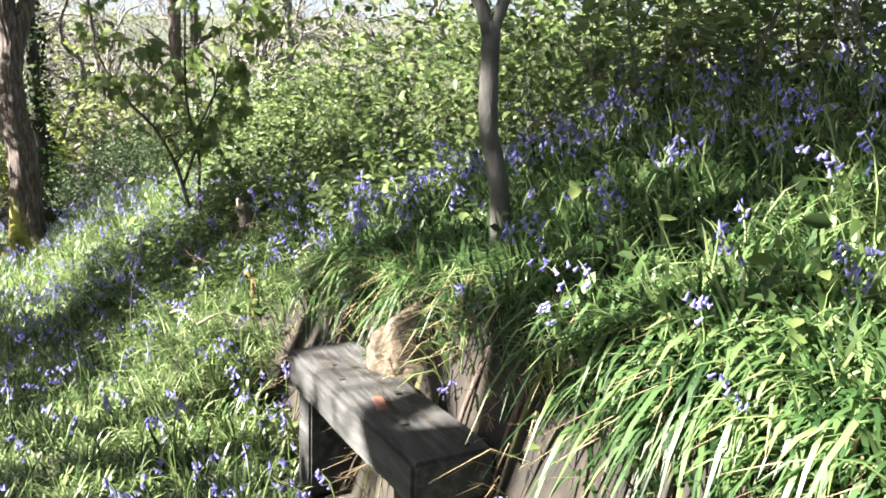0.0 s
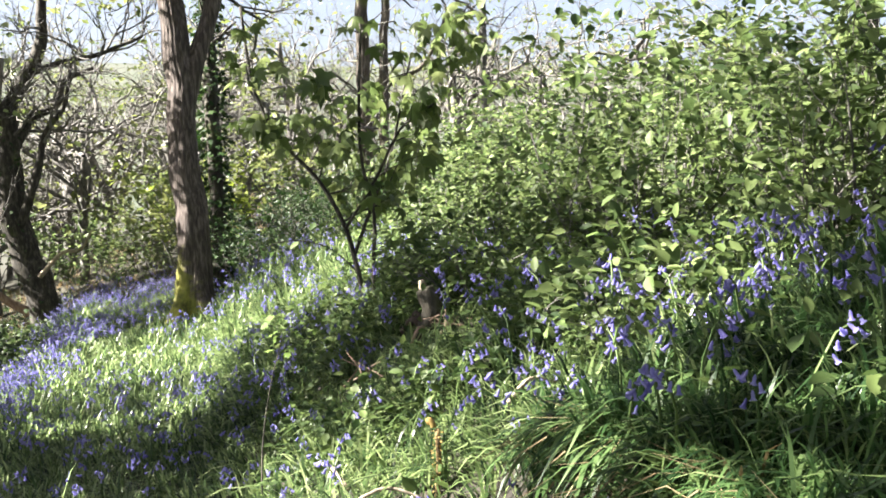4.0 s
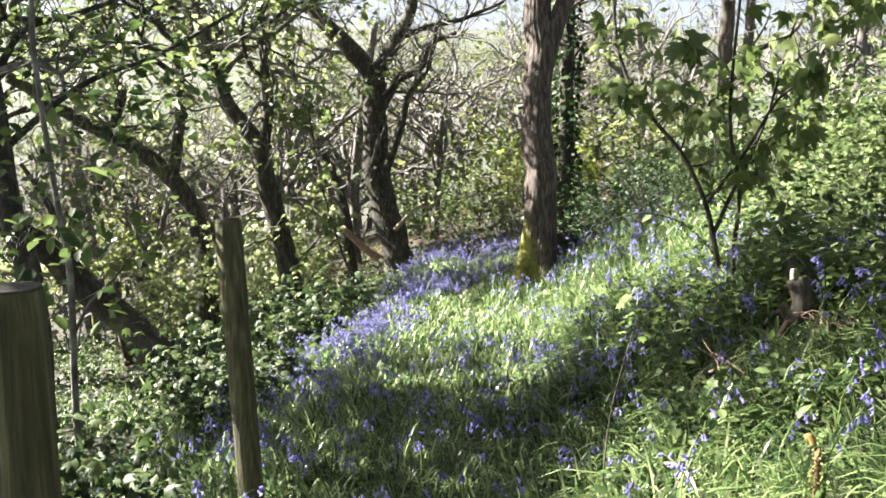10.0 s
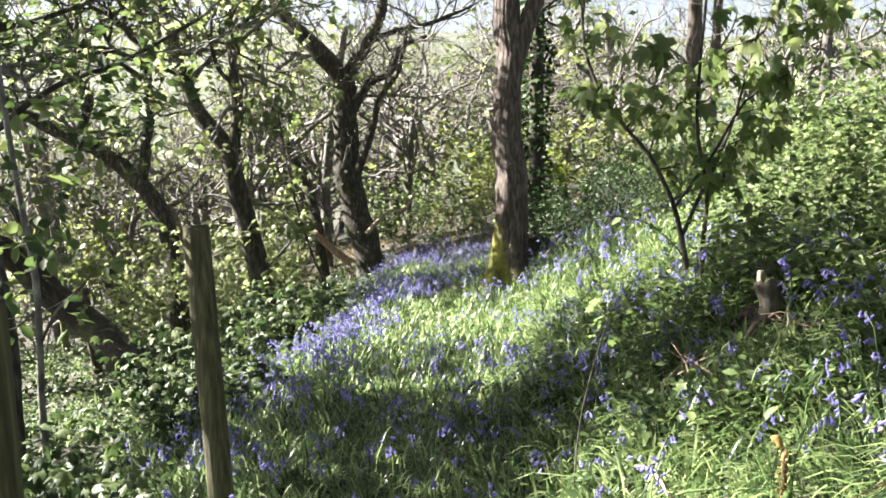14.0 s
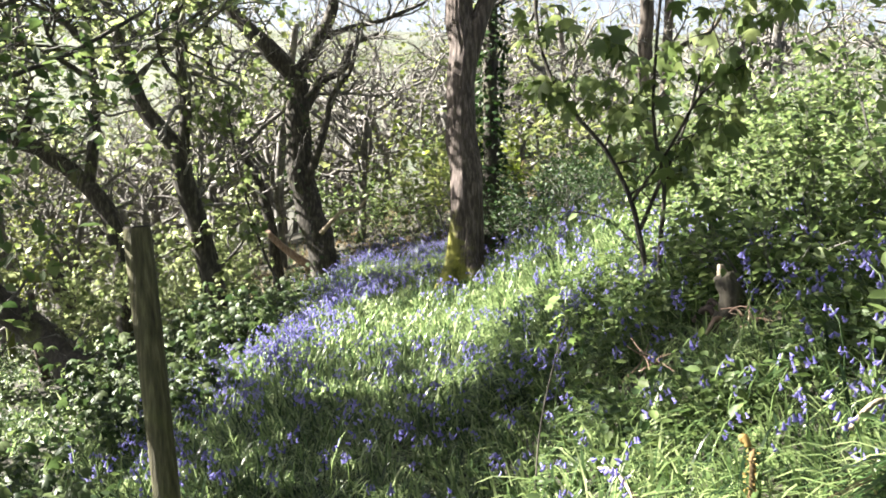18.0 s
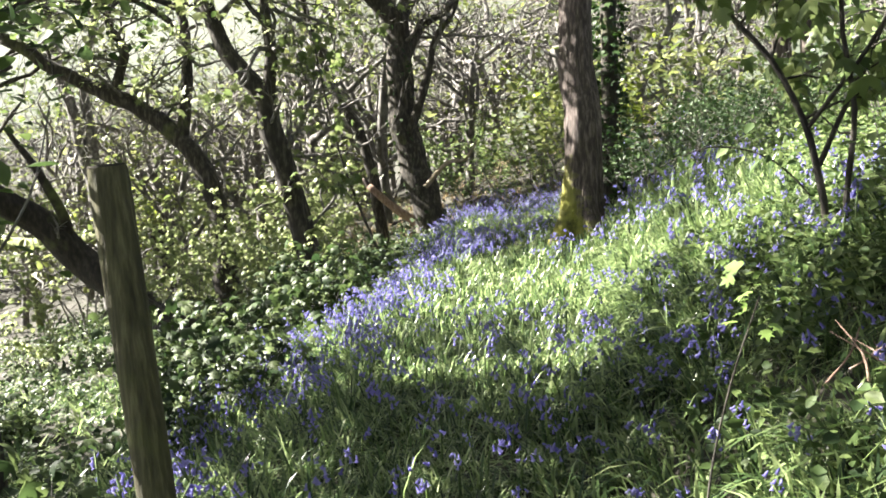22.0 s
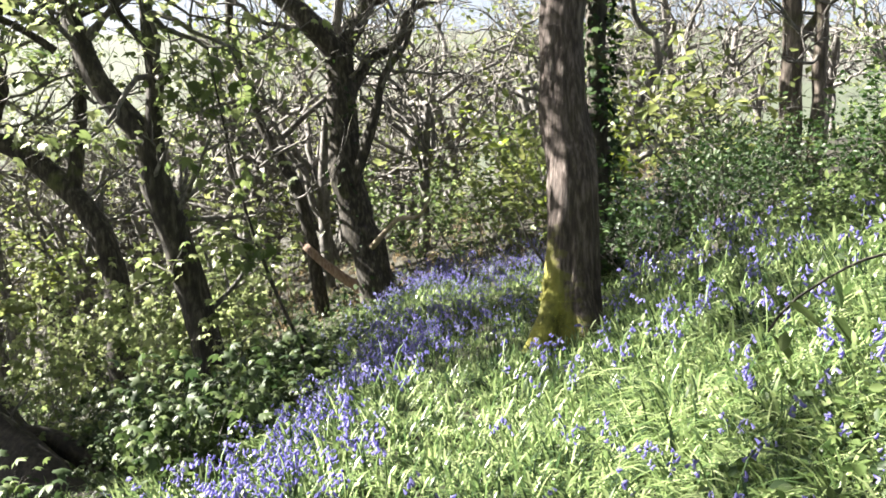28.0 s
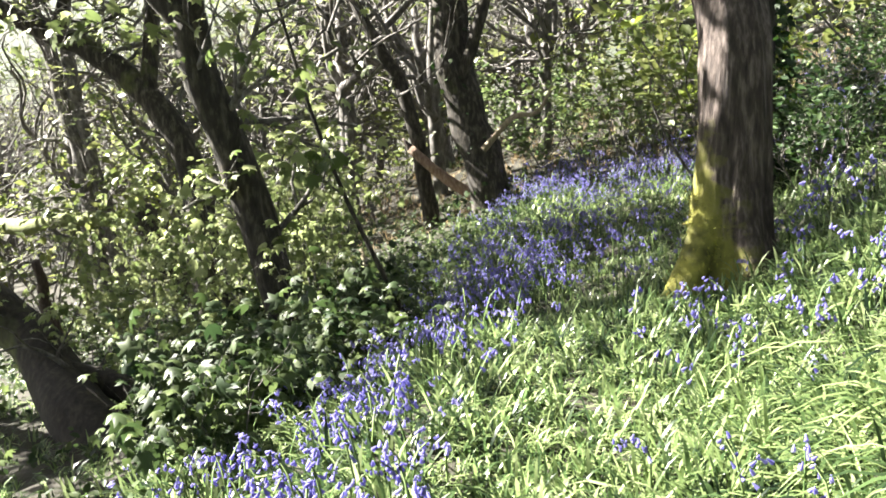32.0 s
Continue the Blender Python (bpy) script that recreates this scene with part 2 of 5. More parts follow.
def soil():
    m, n, l, b = mat("leaf_litter_soil_and_far_fields", 0.95)
    g = n.new("ShaderNodeNewGeometry")
    t1 = noise_tex(n, l, 9.0, 8)
    near = ramp(n, [(0.3, (0.009, 0.007, 0.0045)), (0.5, (0.02, 0.0165, 0.0095)), (0.62, (0.016, 0.019, 0.0075)), (0.8, (0.05, 0.038, 0.025))])
    l.new(t1.outputs[0], near.inputs[0])
    t2 = n.new("ShaderNodeTexVoronoi")
    t2.inputs["Scale"].default_value = 0.008
    l.new(g.outputs["Position"], t2.inputs["Vector"])
    sep = n.new("ShaderNodeSeparateColor")
    l.new(t2.outputs["Color"], sep.inputs[0])
    fields = ramp(n, [(0.0, (0.022, 0.029, 0.016)), (0.4, (0.03, 0.04, 0.019)), (0.7, (0.036, 0.041, 0.025)), (1.0, (0.024, 0.027, 0.02))])
    l.new(sep.outputs[0], fields.inputs[0])
    ln = n.new("ShaderNodeVectorMath")
    ln.operation = "LENGTH"
    l.new(g.outputs["Position"], ln.inputs[0])
    mr = n.new("ShaderNodeMapRange")
    mr.inputs["From Min"].default_value, mr.inputs["From Max"].default_value = 45, 80
    l.new(ln.outputs["Value"], mr.inputs[0])
    mx = n.new("ShaderNodeMix")
    mx.data_type = "RGBA"
    l.new(mr.outputs[0], mx.inputs[0])
    # Bare clay of steep faces, with the overhang's shade put into its colour.
    shaded_clay = ramp(n, [(0.3, (0.003, 0.0024, 0.0017)), (0.5, (0.010, 0.007, 0.0046)), (0.72, (0.036, 0.026, 0.017))])
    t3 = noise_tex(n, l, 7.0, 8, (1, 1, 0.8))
    l.new(t3.outputs[0], shaded_clay.inputs[0])
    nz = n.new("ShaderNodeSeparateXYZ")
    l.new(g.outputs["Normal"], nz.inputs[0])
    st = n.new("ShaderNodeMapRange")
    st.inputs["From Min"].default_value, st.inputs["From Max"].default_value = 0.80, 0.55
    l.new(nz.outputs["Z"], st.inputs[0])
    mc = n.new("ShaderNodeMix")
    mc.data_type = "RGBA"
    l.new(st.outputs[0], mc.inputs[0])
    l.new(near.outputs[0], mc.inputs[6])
    l.new(shaded_clay.outputs[0], mc.inputs[7])
    l.new(mc.outputs[2], mx.inputs[6])
    l.new(fields.outputs[0], mx.inputs[7])
    l.new(mx.outputs[2], b.inputs["Base Color"])
    bump(n, l, b, t1.outputs[0], 0.6, 0.03)
    return m


M_SOIL = soil()
M_CLAY = bark("dry_clay_and_roots", (0.03, 0.022, 0.015), (0.105, 0.078, 0.053), (0.24, 0.195, 0.14), (5, 5, 9), 0.0, 4.0)


# ---- mesh helpers ----
def mesh(name, verts, faces, material, smooth=False):
    me = bpy.data.meshes.new(name)
    v = np.asarray(verts, dtype=np.float32).reshape(-1, 3)
    if isinstance(faces, np.ndarray):
        k = faces.shape[1]
        me.vertices.add(len(v))
        me.vertices.foreach_set("co", v.ravel())
        me.loops.add(faces.size)
        me.loops.foreach_set("vertex_index", faces.astype(np.int32).ravel())
        me.polygons.add(len(faces))
        me.polygons.foreach_set("loop_start", np.arange(0, faces.size, k, dtype=np.int32))
    else:
        me.from_pydata(v.tolist(), [], faces)
    me.update(calc_edges=True)
    if smooth:
        me.polygons.foreach_set("use_smooth", np.ones(len(me.polygons), dtype=bool))
    me.materials.append(material)
    return me


def child(name, me, parent, label=""):
    ob = new(name, me)
    ob.parent = parent
    if label:
        ob["label"] = label
    return ob


def empty(name, m=None):
    ob = new(name)
    ob.empty_display_size = 0.1
    if m is not None:
        ob.matrix_basis = m
    return ob


def smooth_line(pts, step):
    """A smooth line through a few points: places and shares of the way."""
    p = [Vector(q) for q in pts]
    p = [p[0] * 2 - p[1]] + p + [p[-1] * 2 - p[-2]]
    out, at = [], []
    for i in range(1, len(p) - 2):
        a, b, c, d = p[i - 1:i + 3]
        k = max(2, int((c - b).length / step))
        for j in range(k):
            t = j / k
            out.append(0.5 * ((2 * b) + (c - a) * t + (2 * a - 5 * b + 4 * c - d) * t * t + (3 * b - a - 3 * c + d) * t ** 3))
            at.append((i - 1 + t) / (len(p) - 3))
    out.append(p[-2])
    at.append(1.0)
    return out, at


class Tubes:
    """Collects tapered tubes into one mesh."""

    def __init__(self):
        self.v, self.f = [], []

    def add(self, line, radii, sides, rough=0.0, ridge=0.0, seed=0.0, cap=True):
        base = len(self.v)
        ref = Vector((0.31, 0.77, 0.2)).normalized()
        for i, p in enumerate(line):
            a, b = line[max(0, i - 1)], line[min(len(line) - 1, i + 1)]
            d = (b - a)
            d = d.normalized() if d.length > 1e-6 else Vector((0, 0, 1))
            x = d.cross(ref)
            if x.length < 1e-3:
                x = d.cross(Vector((1, 0, 0)))
            x.normalize()
            y = d.cross(x)
            for k in range(sides):
                an = 2 * math.pi * k / sides
                q = x * math.cos(an) + y * math.sin(an)
                r = radii[i]
                if rough:
                    r *= 1 + rough * noise.noise(p * 1.4 + q * 0.8 + Vector((seed, 0, 0)))
                if ridge:
                    r *= 1 + ridge * (0.6 * noise.noise(Vector((q.x * 4.2, q.y * 4.2, p.z * 0.9 + seed))) + 0.45 * noise.noise(Vector((q.x * 10, q.y * 10, p.z * 1.6 + seed))))
                self.v.append(p + q * r)
        n = len(line)
        for i in range(n - 1):
            for k in range(sides):
                k2 = (k + 1) % sides
                a = base + i * sides
                self.f.append((a + k, a + k2, a + sides + k2, a + sides + k))
        if cap:
            self.f.append(tuple(base + (n - 1) * sides + k for k in range(sides)))
            self.f.append(tuple(base + sides - 1 - k for k in range(sides)))

    def limb(self, pts, r0, r1, sides=8, step=0.12, rough=0.15, ridge=0.0, flare=0.0, seed=0.0, wob=0.0):
        line, at = smooth_line(pts, step)
        if wob:
            line = [p + wob * noise.noise_vector(p * 2.3 + Vector((seed, seed, 0))) * min(1, 6 * t) for p, t in zip(line, at)]
        rad = [(r0 + (r1 - r0) * t) * (1 + flare * math.exp(-t * 14)) for t in at]
        self.add(line, rad, sides, rough, ridge, seed)
        return line

    def twigs(self, rng, start, way, length, radius, level, gnarl=0.5, split=3, tips=None, up=0.25):
        """A branch that bends, tapers and splits into finer ones."""
        n = max(4, int(length / 0.16)) if level > 0 else 3
        line, p, d = [start.copy()], start.copy(), way.normalized()
        for i in range(n):
            d = (d + gnarl * Vector((rng.uniform(-1, 1), rng.uniform(-1, 1), rng.uniform(-1, 1))) * 0.55 + Vector((0, 0, up * 0.18))).normalized()
            p = p + d * (length / n)
            line.append(p.copy())
        end = 0.45 if level > 0 else 0.3
        rad = [radius * (1 - (1 - end) * i / n) for i in range(n + 1)]
        self.add(line, rad, (3, 4, 5, 6)[min(3, level)], cap=False)
        if tips is not None and level <= 1:
            tips.extend((line[k], d) for k in range(1, n + 1, 2))
        if level > 0:
            for j in range(split):
                i = rng.randint(max(1, n // 3), n)
                q = Vector((rng.uniform(-1, 1), rng.uniform(-1, 1), rng.uniform(-0.5, 1)))
                dd = (line[i] - line[i - 1]).normalized()
                self.twigs(rng, line[i], (dd * 0.75 + q * 0.85), length * rng.uniform(0.5, 0.75), rad[i] * 0.72, level - 1, gnarl, split, tips, up)

    def mesh(self, name, material, smooth=True):
        return mesh(name, [tuple(p) for p in self.v], self.f, material, smooth)


OVAL = ([(0, 0, 0), (0.30, 0.35, 0.07), (0.24, 0.72, 0.04), (0, 1, -0.10), (-0.24, 0.72, 0.04), (-0.30, 0.35, 0.07)],
        [(0, 1, 2), (0, 2, 3), (0, 3, 4), (0, 4, 5)])
DIAMOND = ([(0, 0, 0), (0.34, 0.5, 0.04), (0, 1, -0.08), (-0.34, 0.5, 0.04)], [(0, 1, 2), (0, 2, 3)])
LOBED = ([(0, 0, 0), (0.30, 0.02, -0.05), (0.52, 0.30, -0.10), (0.28, 0.40, 0.02), (0.50, 0.72, -0.08), (0.20, 0.66, 0.02), (0, 1.05, -0.12),
          (-0.20, 0.66, 0.02), (-0.50, 0.72, -0.08), (-0.28, 0.40, 0.02), (-0.52, 0.30, -0.10), (-0.30, 0.02, -0.05), (0, 0.4, -0.02)],
         [(i, i + 1 if i < 11 else 0, 12) for i in range(12)])


HANGING = ([(0, 0, 0), (0.26, -0.06, -0.10), (0.56, 0.22, -0.30), (0.27, 0.36, -0.08), (0.46, 0.74, -0.34), (0.17, 0.66, -0.14), (0, 1.08, -0.42),
            (-0.17, 0.66, -0.14), (-0.46, 0.74, -0.34), (-0.27, 0.36, -0.08), (-0.56, 0.22, -0.30), (-0.26, -0.06, -0.10), (0, 0.36, 0.03)],
           [(i, i + 1 if i < 11 else 0, 12) for i in range(12)])


def leaves(name, places, shape, size, rng, material, droop=0.3, spread=1.0):
    """One mesh of leaves: places are (point, direction), each leaf with a tilt of its own."""
    lv, lf = np.array(shape[0]), np.array(shape[1])
    n = len(places)
    P = np.array([tuple(p) for p, _ in places])
    D = np.array([tuple(d) for _, d in places])
    D = D * 0.5 + rng.normal(0, 1, (n, 3)) * spread * np.array([0.6, 0.6, 0.3]) - np.array([0, 0, droop])
    D /= np.linalg.norm(D, axis=1, keepdims=True)
    U = rng.normal(0, 0.45, (n, 3)) + np.array([0, 0, 1.0])
    X = np.cross(D, U)
    X /= np.linalg.norm(X, axis=1, keepdims=True) + 1e-9
    Z = np.cross(X, D)
    s = size * rng.uniform(0.55, 1.25, n)
    V = P[:, None, :] + s[:, None, None] * (lv[None, :, 0:1] * X[:, None, :] + lv[None, :, 1:2] * D[:, None, :] + lv[None, :, 2:3] * Z[:, None, :])
    F = (lf[None] + (np.arange(n) * len(lv))[:, None, None]).reshape(-1, 3)
    return mesh(name, V.reshape(-1, 3), F, material)


# ---- the lie of the land ----
def sstep(a, b, x):
    t = min(1.0, max(0.0, (x - a) / (b - a)))
    return t * t * (3 - 2 * t)


def to_uv(x, y):
    return -0.5 * x + 0.866 * y, 0.866 * x + 0.5 * y


def to_xy(u, v):
    return -0.5 * u + 0.866 * v, 0.866 * u + 0.5 * v


def ground(x, y):
    u, v = to_uv(x, y)
    r = math.hypot(x, y)
    uu = min(u, 20.0) if u > 0 else u
    z = -0.02 - 0.113 * uu
    shelf = sstep(13.0, 16.5, u)
    z -= 0.05 * max(0.0, min(u, 16.0) - 10.0) * (1 - sstep(-0.6, 0.3, v)) * (1 - 0.2 * shelf)
    z += 0.14 * math.exp(-((u - 11.7) / 0.9) ** 2 - ((v + 0.7) / 0.9) ** 2)
    z += 0.10 * max(0.0, min(u - 20.5, 5.0)) * (1 - sstep(3.0, 7.0, abs(v)))
    z += 0.12 * math.exp(-((u - 12.5) / 1.1) ** 2 - ((v - 0.7) / 0.8) ** 2)
    if u > 20:
        z -= 0.06 * min(u - 20.0, 35.0)
    # the bank on the uphill side: a cut face behind the bench, a slope further on
    cut = sstep(0.4, 1.6, u) * (1 - sstep(3.9, 4.8, u))
    w = v - 0.45
    slope = 0.0
    if w > 0:
        slope = 0.62 * min(w, 1.4) + 0.20 * max(0.0, min(w - 1.4, 4.0)) + 0.05 * max(0.0, min(w - 5.4, 20.0))
        slope *= sstep(0, 0.5, w)
    face = 0.80 * sstep(1.22, 1.50, v) + 0.42 * max(0.0, min(v - 1.45, 1.6)) + 0.12 * max(0.0, min(v - 3.05, 5.0))
    z += slope * (1 - cut) + face * cut
    # the downhill side
    w = -0.45 - 0.5 * shelf - v
    if w > 0:
        z -= (0.36 * min(w, 2.6) + 0.22 * max(0.0, min(w - 2.6, 12.0)) + 0.05 * max(0.0, min(w - 14.6, 60.0))) * sstep(0, 0.6, w)
    z += 0.05 * noise.noise(Vector((x * 0.9, y * 0.9, 0.0))) + 0.025 * noise.noise(Vector((x * 2.7, y * 2.7, 3.0)))
    # the valley and the hills beyond
    k = sstep(30, 90, r)
    far = -7.0 + 0.040 * max(0.0, r - 90) + 6.0 * noise.noise(Vector((x * 0.004, y * 0.004, 7.0))) * sstep(90, 400, r)
    far = min(far, 46 + 0.3 * far) if r > 600 else far
    return z * (1 - k) + far * k


def land():
    def axis(lo, hi, step, reach, grow):
        a = list(np.arange(lo, hi, step))
        d = step
        while a[-1] < reach:
            d *= grow
            a.append(a[-1] + d)
        d, b = step, [lo]
        while b[-1] > -reach:
            d *= grow
            b.append(b[-1] - d)
        return b[:0:-1] + a
    us, vs = axis(-3, 18, 0.16, 3000, 1.17), axis(-5, 5, 0.12, 3000, 1.17)
    verts = []
    for u in us:
        for v in vs:
            x, y = to_xy(u, v)
            verts.append((x, y, ground(x, y)))
    n = len(vs)
    i, j = np.meshgrid(np.arange(len(us) - 1), np.arange(n - 1), indexing="ij")
    a = (i * n + j).ravel()
    f = np.stack([a, a + n, a + n + 1, a + 1], 1)[:, ::-1]
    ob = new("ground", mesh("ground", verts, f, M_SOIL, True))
    tagged(ob, "sloping woodland floor of brown soil and leaf litter running out to green fields", "ground", kind="structure")


land()


def at_uv(u, v, lift=0.0):
    x, y = to_xy(u, v)
    return Vector((x, y, ground(x, y) + lift))


# ---- trees that stand apart ----
def tree(name, label, limbs, material, category="tree", seed=0, twig_mat=None, sprays=0, spray_len=0.7, leaf=None, leaf_n=0, leaf_size=0.07, group="", shape=OVAL, droop=0.3, zmin=-9.0, boughs=0, bough_z=0.15):
    """A tree from its limbs: the first one is the trunk. limbs: (part name, points, radius at its foot, at its tip, sides, ridge, flare)."""
    rng = random.Random(seed)
    nrg = np.random.default_rng(seed + 5)
    root = Vector(limbs[0][1][0])
    top = empty(name, Matrix.Translation(root))
    tagged(top, label, category, group)
    lines = []
    for part_name, pts, r0, r1, sides, ridge, flare in limbs:
        tb = Tubes()
        line = tb.limb([Vector(p) - root for p in pts], r0, r1, sides, 0.10, 0.14, ridge, flare, seed, min(0.06, 0.25 * r0))
        child(part_name, tb.mesh(part_name, material), top)
        lines.append((line, r0, r1, part_name))
    tips = []
    if sprays:
        tb = Tubes()
        for line, r0, r1, pn in lines:
            if line[-1].z + root.z > 2.5:
                for k in range(3):
                    tb.twigs(rng, line[-1 - 2 * k], line[-1] - line[-4] + Vector((rng.uniform(-.2, .2), rng.uniform(-.2, .2), 0.1)), 1.7, r1 * 0.8, 3, 0.6, 3, tips)
        for k in range(sprays):
            line, r0, r1, pn = lines[rng.randrange(len(lines))]
            lo = 0.35 if pn == "trunk" else 0.15
            i = int(len(line) * rng.uniform(lo, 0.999))
            if line[i].z + root.z < zmin:
                continue
            r = (r0 + (r1 - r0) * i / len(line))
            q = Vector((rng.uniform(-1, 1), rng.uniform(-1, 1), rng.uniform(-0.3, 1)))
            tb.twigs(rng, line[i], q, spray_len * rng.uniform(0.6, 1.4), min(0.03, r * 0.5), 2, 0.75, 3, tips)
        tagged(child("twig_work", tb.mesh("twig_work", twig_mat or material), top), kind="stuff")
    for k in range(boughs):
        line, r0, r1, pn = lines[rng.randrange(len(lines))]
        i = int(len(line) * rng.uniform(0.45 if pn == "trunk" else 0.1, 0.97))
        if line[i].z + root.z < bough_z:
            continue
        r = (r0 + (r1 - r0) * i / len(line)) * rng.uniform(0.35, 0.55)
        q = Vector((rng.uniform(-1, 1), rng.uniform(-1, 1), rng.uniform(-0.1, 0.8)))
        tb = Tubes()
        tb.twigs(rng, line[i], q, rng.uniform(0.9, 1.7), min(0.034, max(0.02, r)), 3, 0.95, 3, tips, 0.35)
        child("bough", tb.mesh("bough", material if k % 3 == 0 else (twig_mat or material)), top)
    if leaf_n and tips:
        pl = [tips[rng.randrange(len(tips))] for _ in range(leaf_n)]
        pl = [(p + Vector((rng.gauss(0, 0.07), rng.gauss(0, 0.07), rng.gauss(0, 0.05))), d) for p, d in pl]
        child("foliage", leaves("foliage", pl, shape, leaf_size, nrg, leaf, droop), top)
    return top


main_tree = tree("mossy_tree", "tall grey ridged tree with a yellow mossy foot", [
    ("trunk", [(-5.80, 11.37, -1.52), (-5.90, 11.46, -1.1), (-5.97, 11.52, -0.34), (-6.09, 11.66, 0.62), (-6.19, 11.79, 1.51), (-6.33, 11.87, 2.25), (-6.5, 11.97, 3.4), (-6.6, 12.1, 5.5)], 0.205, 0.115, 64, 0.20, 0.85),
    ("limb", [(-6.13, 11.78, 1.15), (-6.02, 11.92, 1.75), (-5.9, 12.08, 2.3), (-5.83, 12.24, 2.9), (-5.86, 12.4, 4.5)], 0.11, 0.07, 18, 0.12, 0.1),
    ("root", [(-5.93, 11.50, -0.50), (-5.96, 11.36, -0.85), (-5.99, 11.22, -1.12), (-6.03, 11.0, -1.42)], 0.10, 0.09, 16, 0.14, 0.0),
    ("root", [(-5.88, 11.48, -0.70), (-5.78, 11.36, -1.0), (-5.66, 11.22, -1.3)], 0.09, 0.07, 14, 0.14, 0.0)],
    M_MAIN, "tree", 3, M_OAK, 24, 0.9, M_YOUNG, 1800, 0.09, zmin=2.1)

def moss_tufts(tree_ob):
    """Tufts of moss on the weather side of the trunk's foot and its roots."""
    rng, nrg = random.Random(19), np.random.default_rng(19)
    pl = []
    for part_ob in tree_ob.children:
        if part_ob.name.split(".")[0] in ("trunk", "root"):
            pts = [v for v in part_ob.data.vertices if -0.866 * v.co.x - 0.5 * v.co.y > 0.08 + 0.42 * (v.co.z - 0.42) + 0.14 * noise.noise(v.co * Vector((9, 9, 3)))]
            for v in pts:
                for _ in range(7):
                    pl.append((v.co + v.normal * 0.003 + Vector((rng.gauss(0, .012), rng.gauss(0, .012), rng.gauss(0, .03))), v.normal * 1.5))
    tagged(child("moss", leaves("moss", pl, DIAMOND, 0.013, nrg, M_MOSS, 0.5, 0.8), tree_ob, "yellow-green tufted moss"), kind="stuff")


moss_tufts(main_tree)

oak = tree("oak_tree", "dark crooked oak with bare twisting limbs above the bluebells", [
    ("trunk", [(-11.9, 16.78, -3.6), (-12.14, 16.9, -2.39), (-12.45, 16.89, -1.52), (-12.66, 16.91, -0.75), (-12.79, 17.02, 0.23), (-12.9, 17.12, 1.05)], 0.285, 0.205, 22, 0.14, 0.25),
    ("limb", [(-12.88, 17.06, 0.9), (-13.26, 16.75, 1.53), (-13.84, 16.52, 2.06), (-14.24, 16.42, 2.81), (-14.7, 16.35, 4.2)], 0.19, 0.09, 12, 0.1, 0),
    ("limb", [(-12.88, 17.12, 0.9), (-12.62, 17.53, 1.72), (-12.45, 17.76, 2.33), (-12.48, 17.89, 3.1), (-12.2, 18.2, 4.6)], 0.15, 0.07, 12, 0.1, 0),
    ("limb", [(-12.79, 17.05, 0.1), (-12.76, 17.62, 0.78), (-12.36, 17.93, 1.12), (-12.26, 18.07, 1.57), (-11.8, 18.4, 1.81)], 0.12, 0.04, 10, 0.1, 0),
    ("limb", [(-12.6, 17.5, 1.68), (-12.11, 17.87, 1.9), (-11.56, 18.24, 2.07), (-10.92, 18.68, 2.42)], 0.07, 0.03, 8, 0.1, 0),
    ("limb", [(-12.45, 16.82, -1.1), (-12.14, 17.0, -0.07), (-12.07, 17.17, 0.58), (-11.8, 17.44, 1.13), (-11.7, 17.6, 2.0)], 0.09, 0.03, 8, 0.1, 0),
    ("dead_spur", [(-12.05, 16.75, -2.0), (-11.71, 16.96, -1.57), (-11.43, 17.14, -1.51), (-11.28, 17.3, -1.18)], 0.05, 0.02, 7, 0.1, 0)],
    M_OAK, "tree", 11, M_TWIG, 70, 1.3, M_YOUNG, 600, 0.08, zmin=0.3, boughs=6)

tree("forked_tree", "slim leaning tree forked at chest height among young leaves", [
    ("trunk", [(-9.15, 11.15, -2.7), (-9.24, 11.05, -1.9), (-9.43, 11.0, -1.23), (-9.5, 10.75, -0.19), (-9.53, 10.72, 0.2)], 0.15, 0.125, 16, 0.1, 0.25),
    ("limb", [(-9.53, 10.73, 0.1), (-9.8, 10.62, 0.42), (-10.06, 10.54, 0.83), (-10.3, 10.52, 1.45), (-10.53, 10.53, 2.21), (-10.9, 10.57, 3.9)], 0.115, 0.06, 12, 0.1, 0),
    ("limb", [(-9.5, 10.72, 0.05), (-9.37, 10.68, 0.58), (-9.46, 10.73, 1.19), (-9.62, 10.79, 1.94), (-9.8, 10.9, 3.4)], 0.075, 0.045, 10, 0.1, 0)],
    M_OAK, "tree", 17, M_TWIG, 46, 0.8, M_MAPLE, 3100, 0.095, shape=LOBED, droop=0.6, zmin=-1.5, boughs=12)

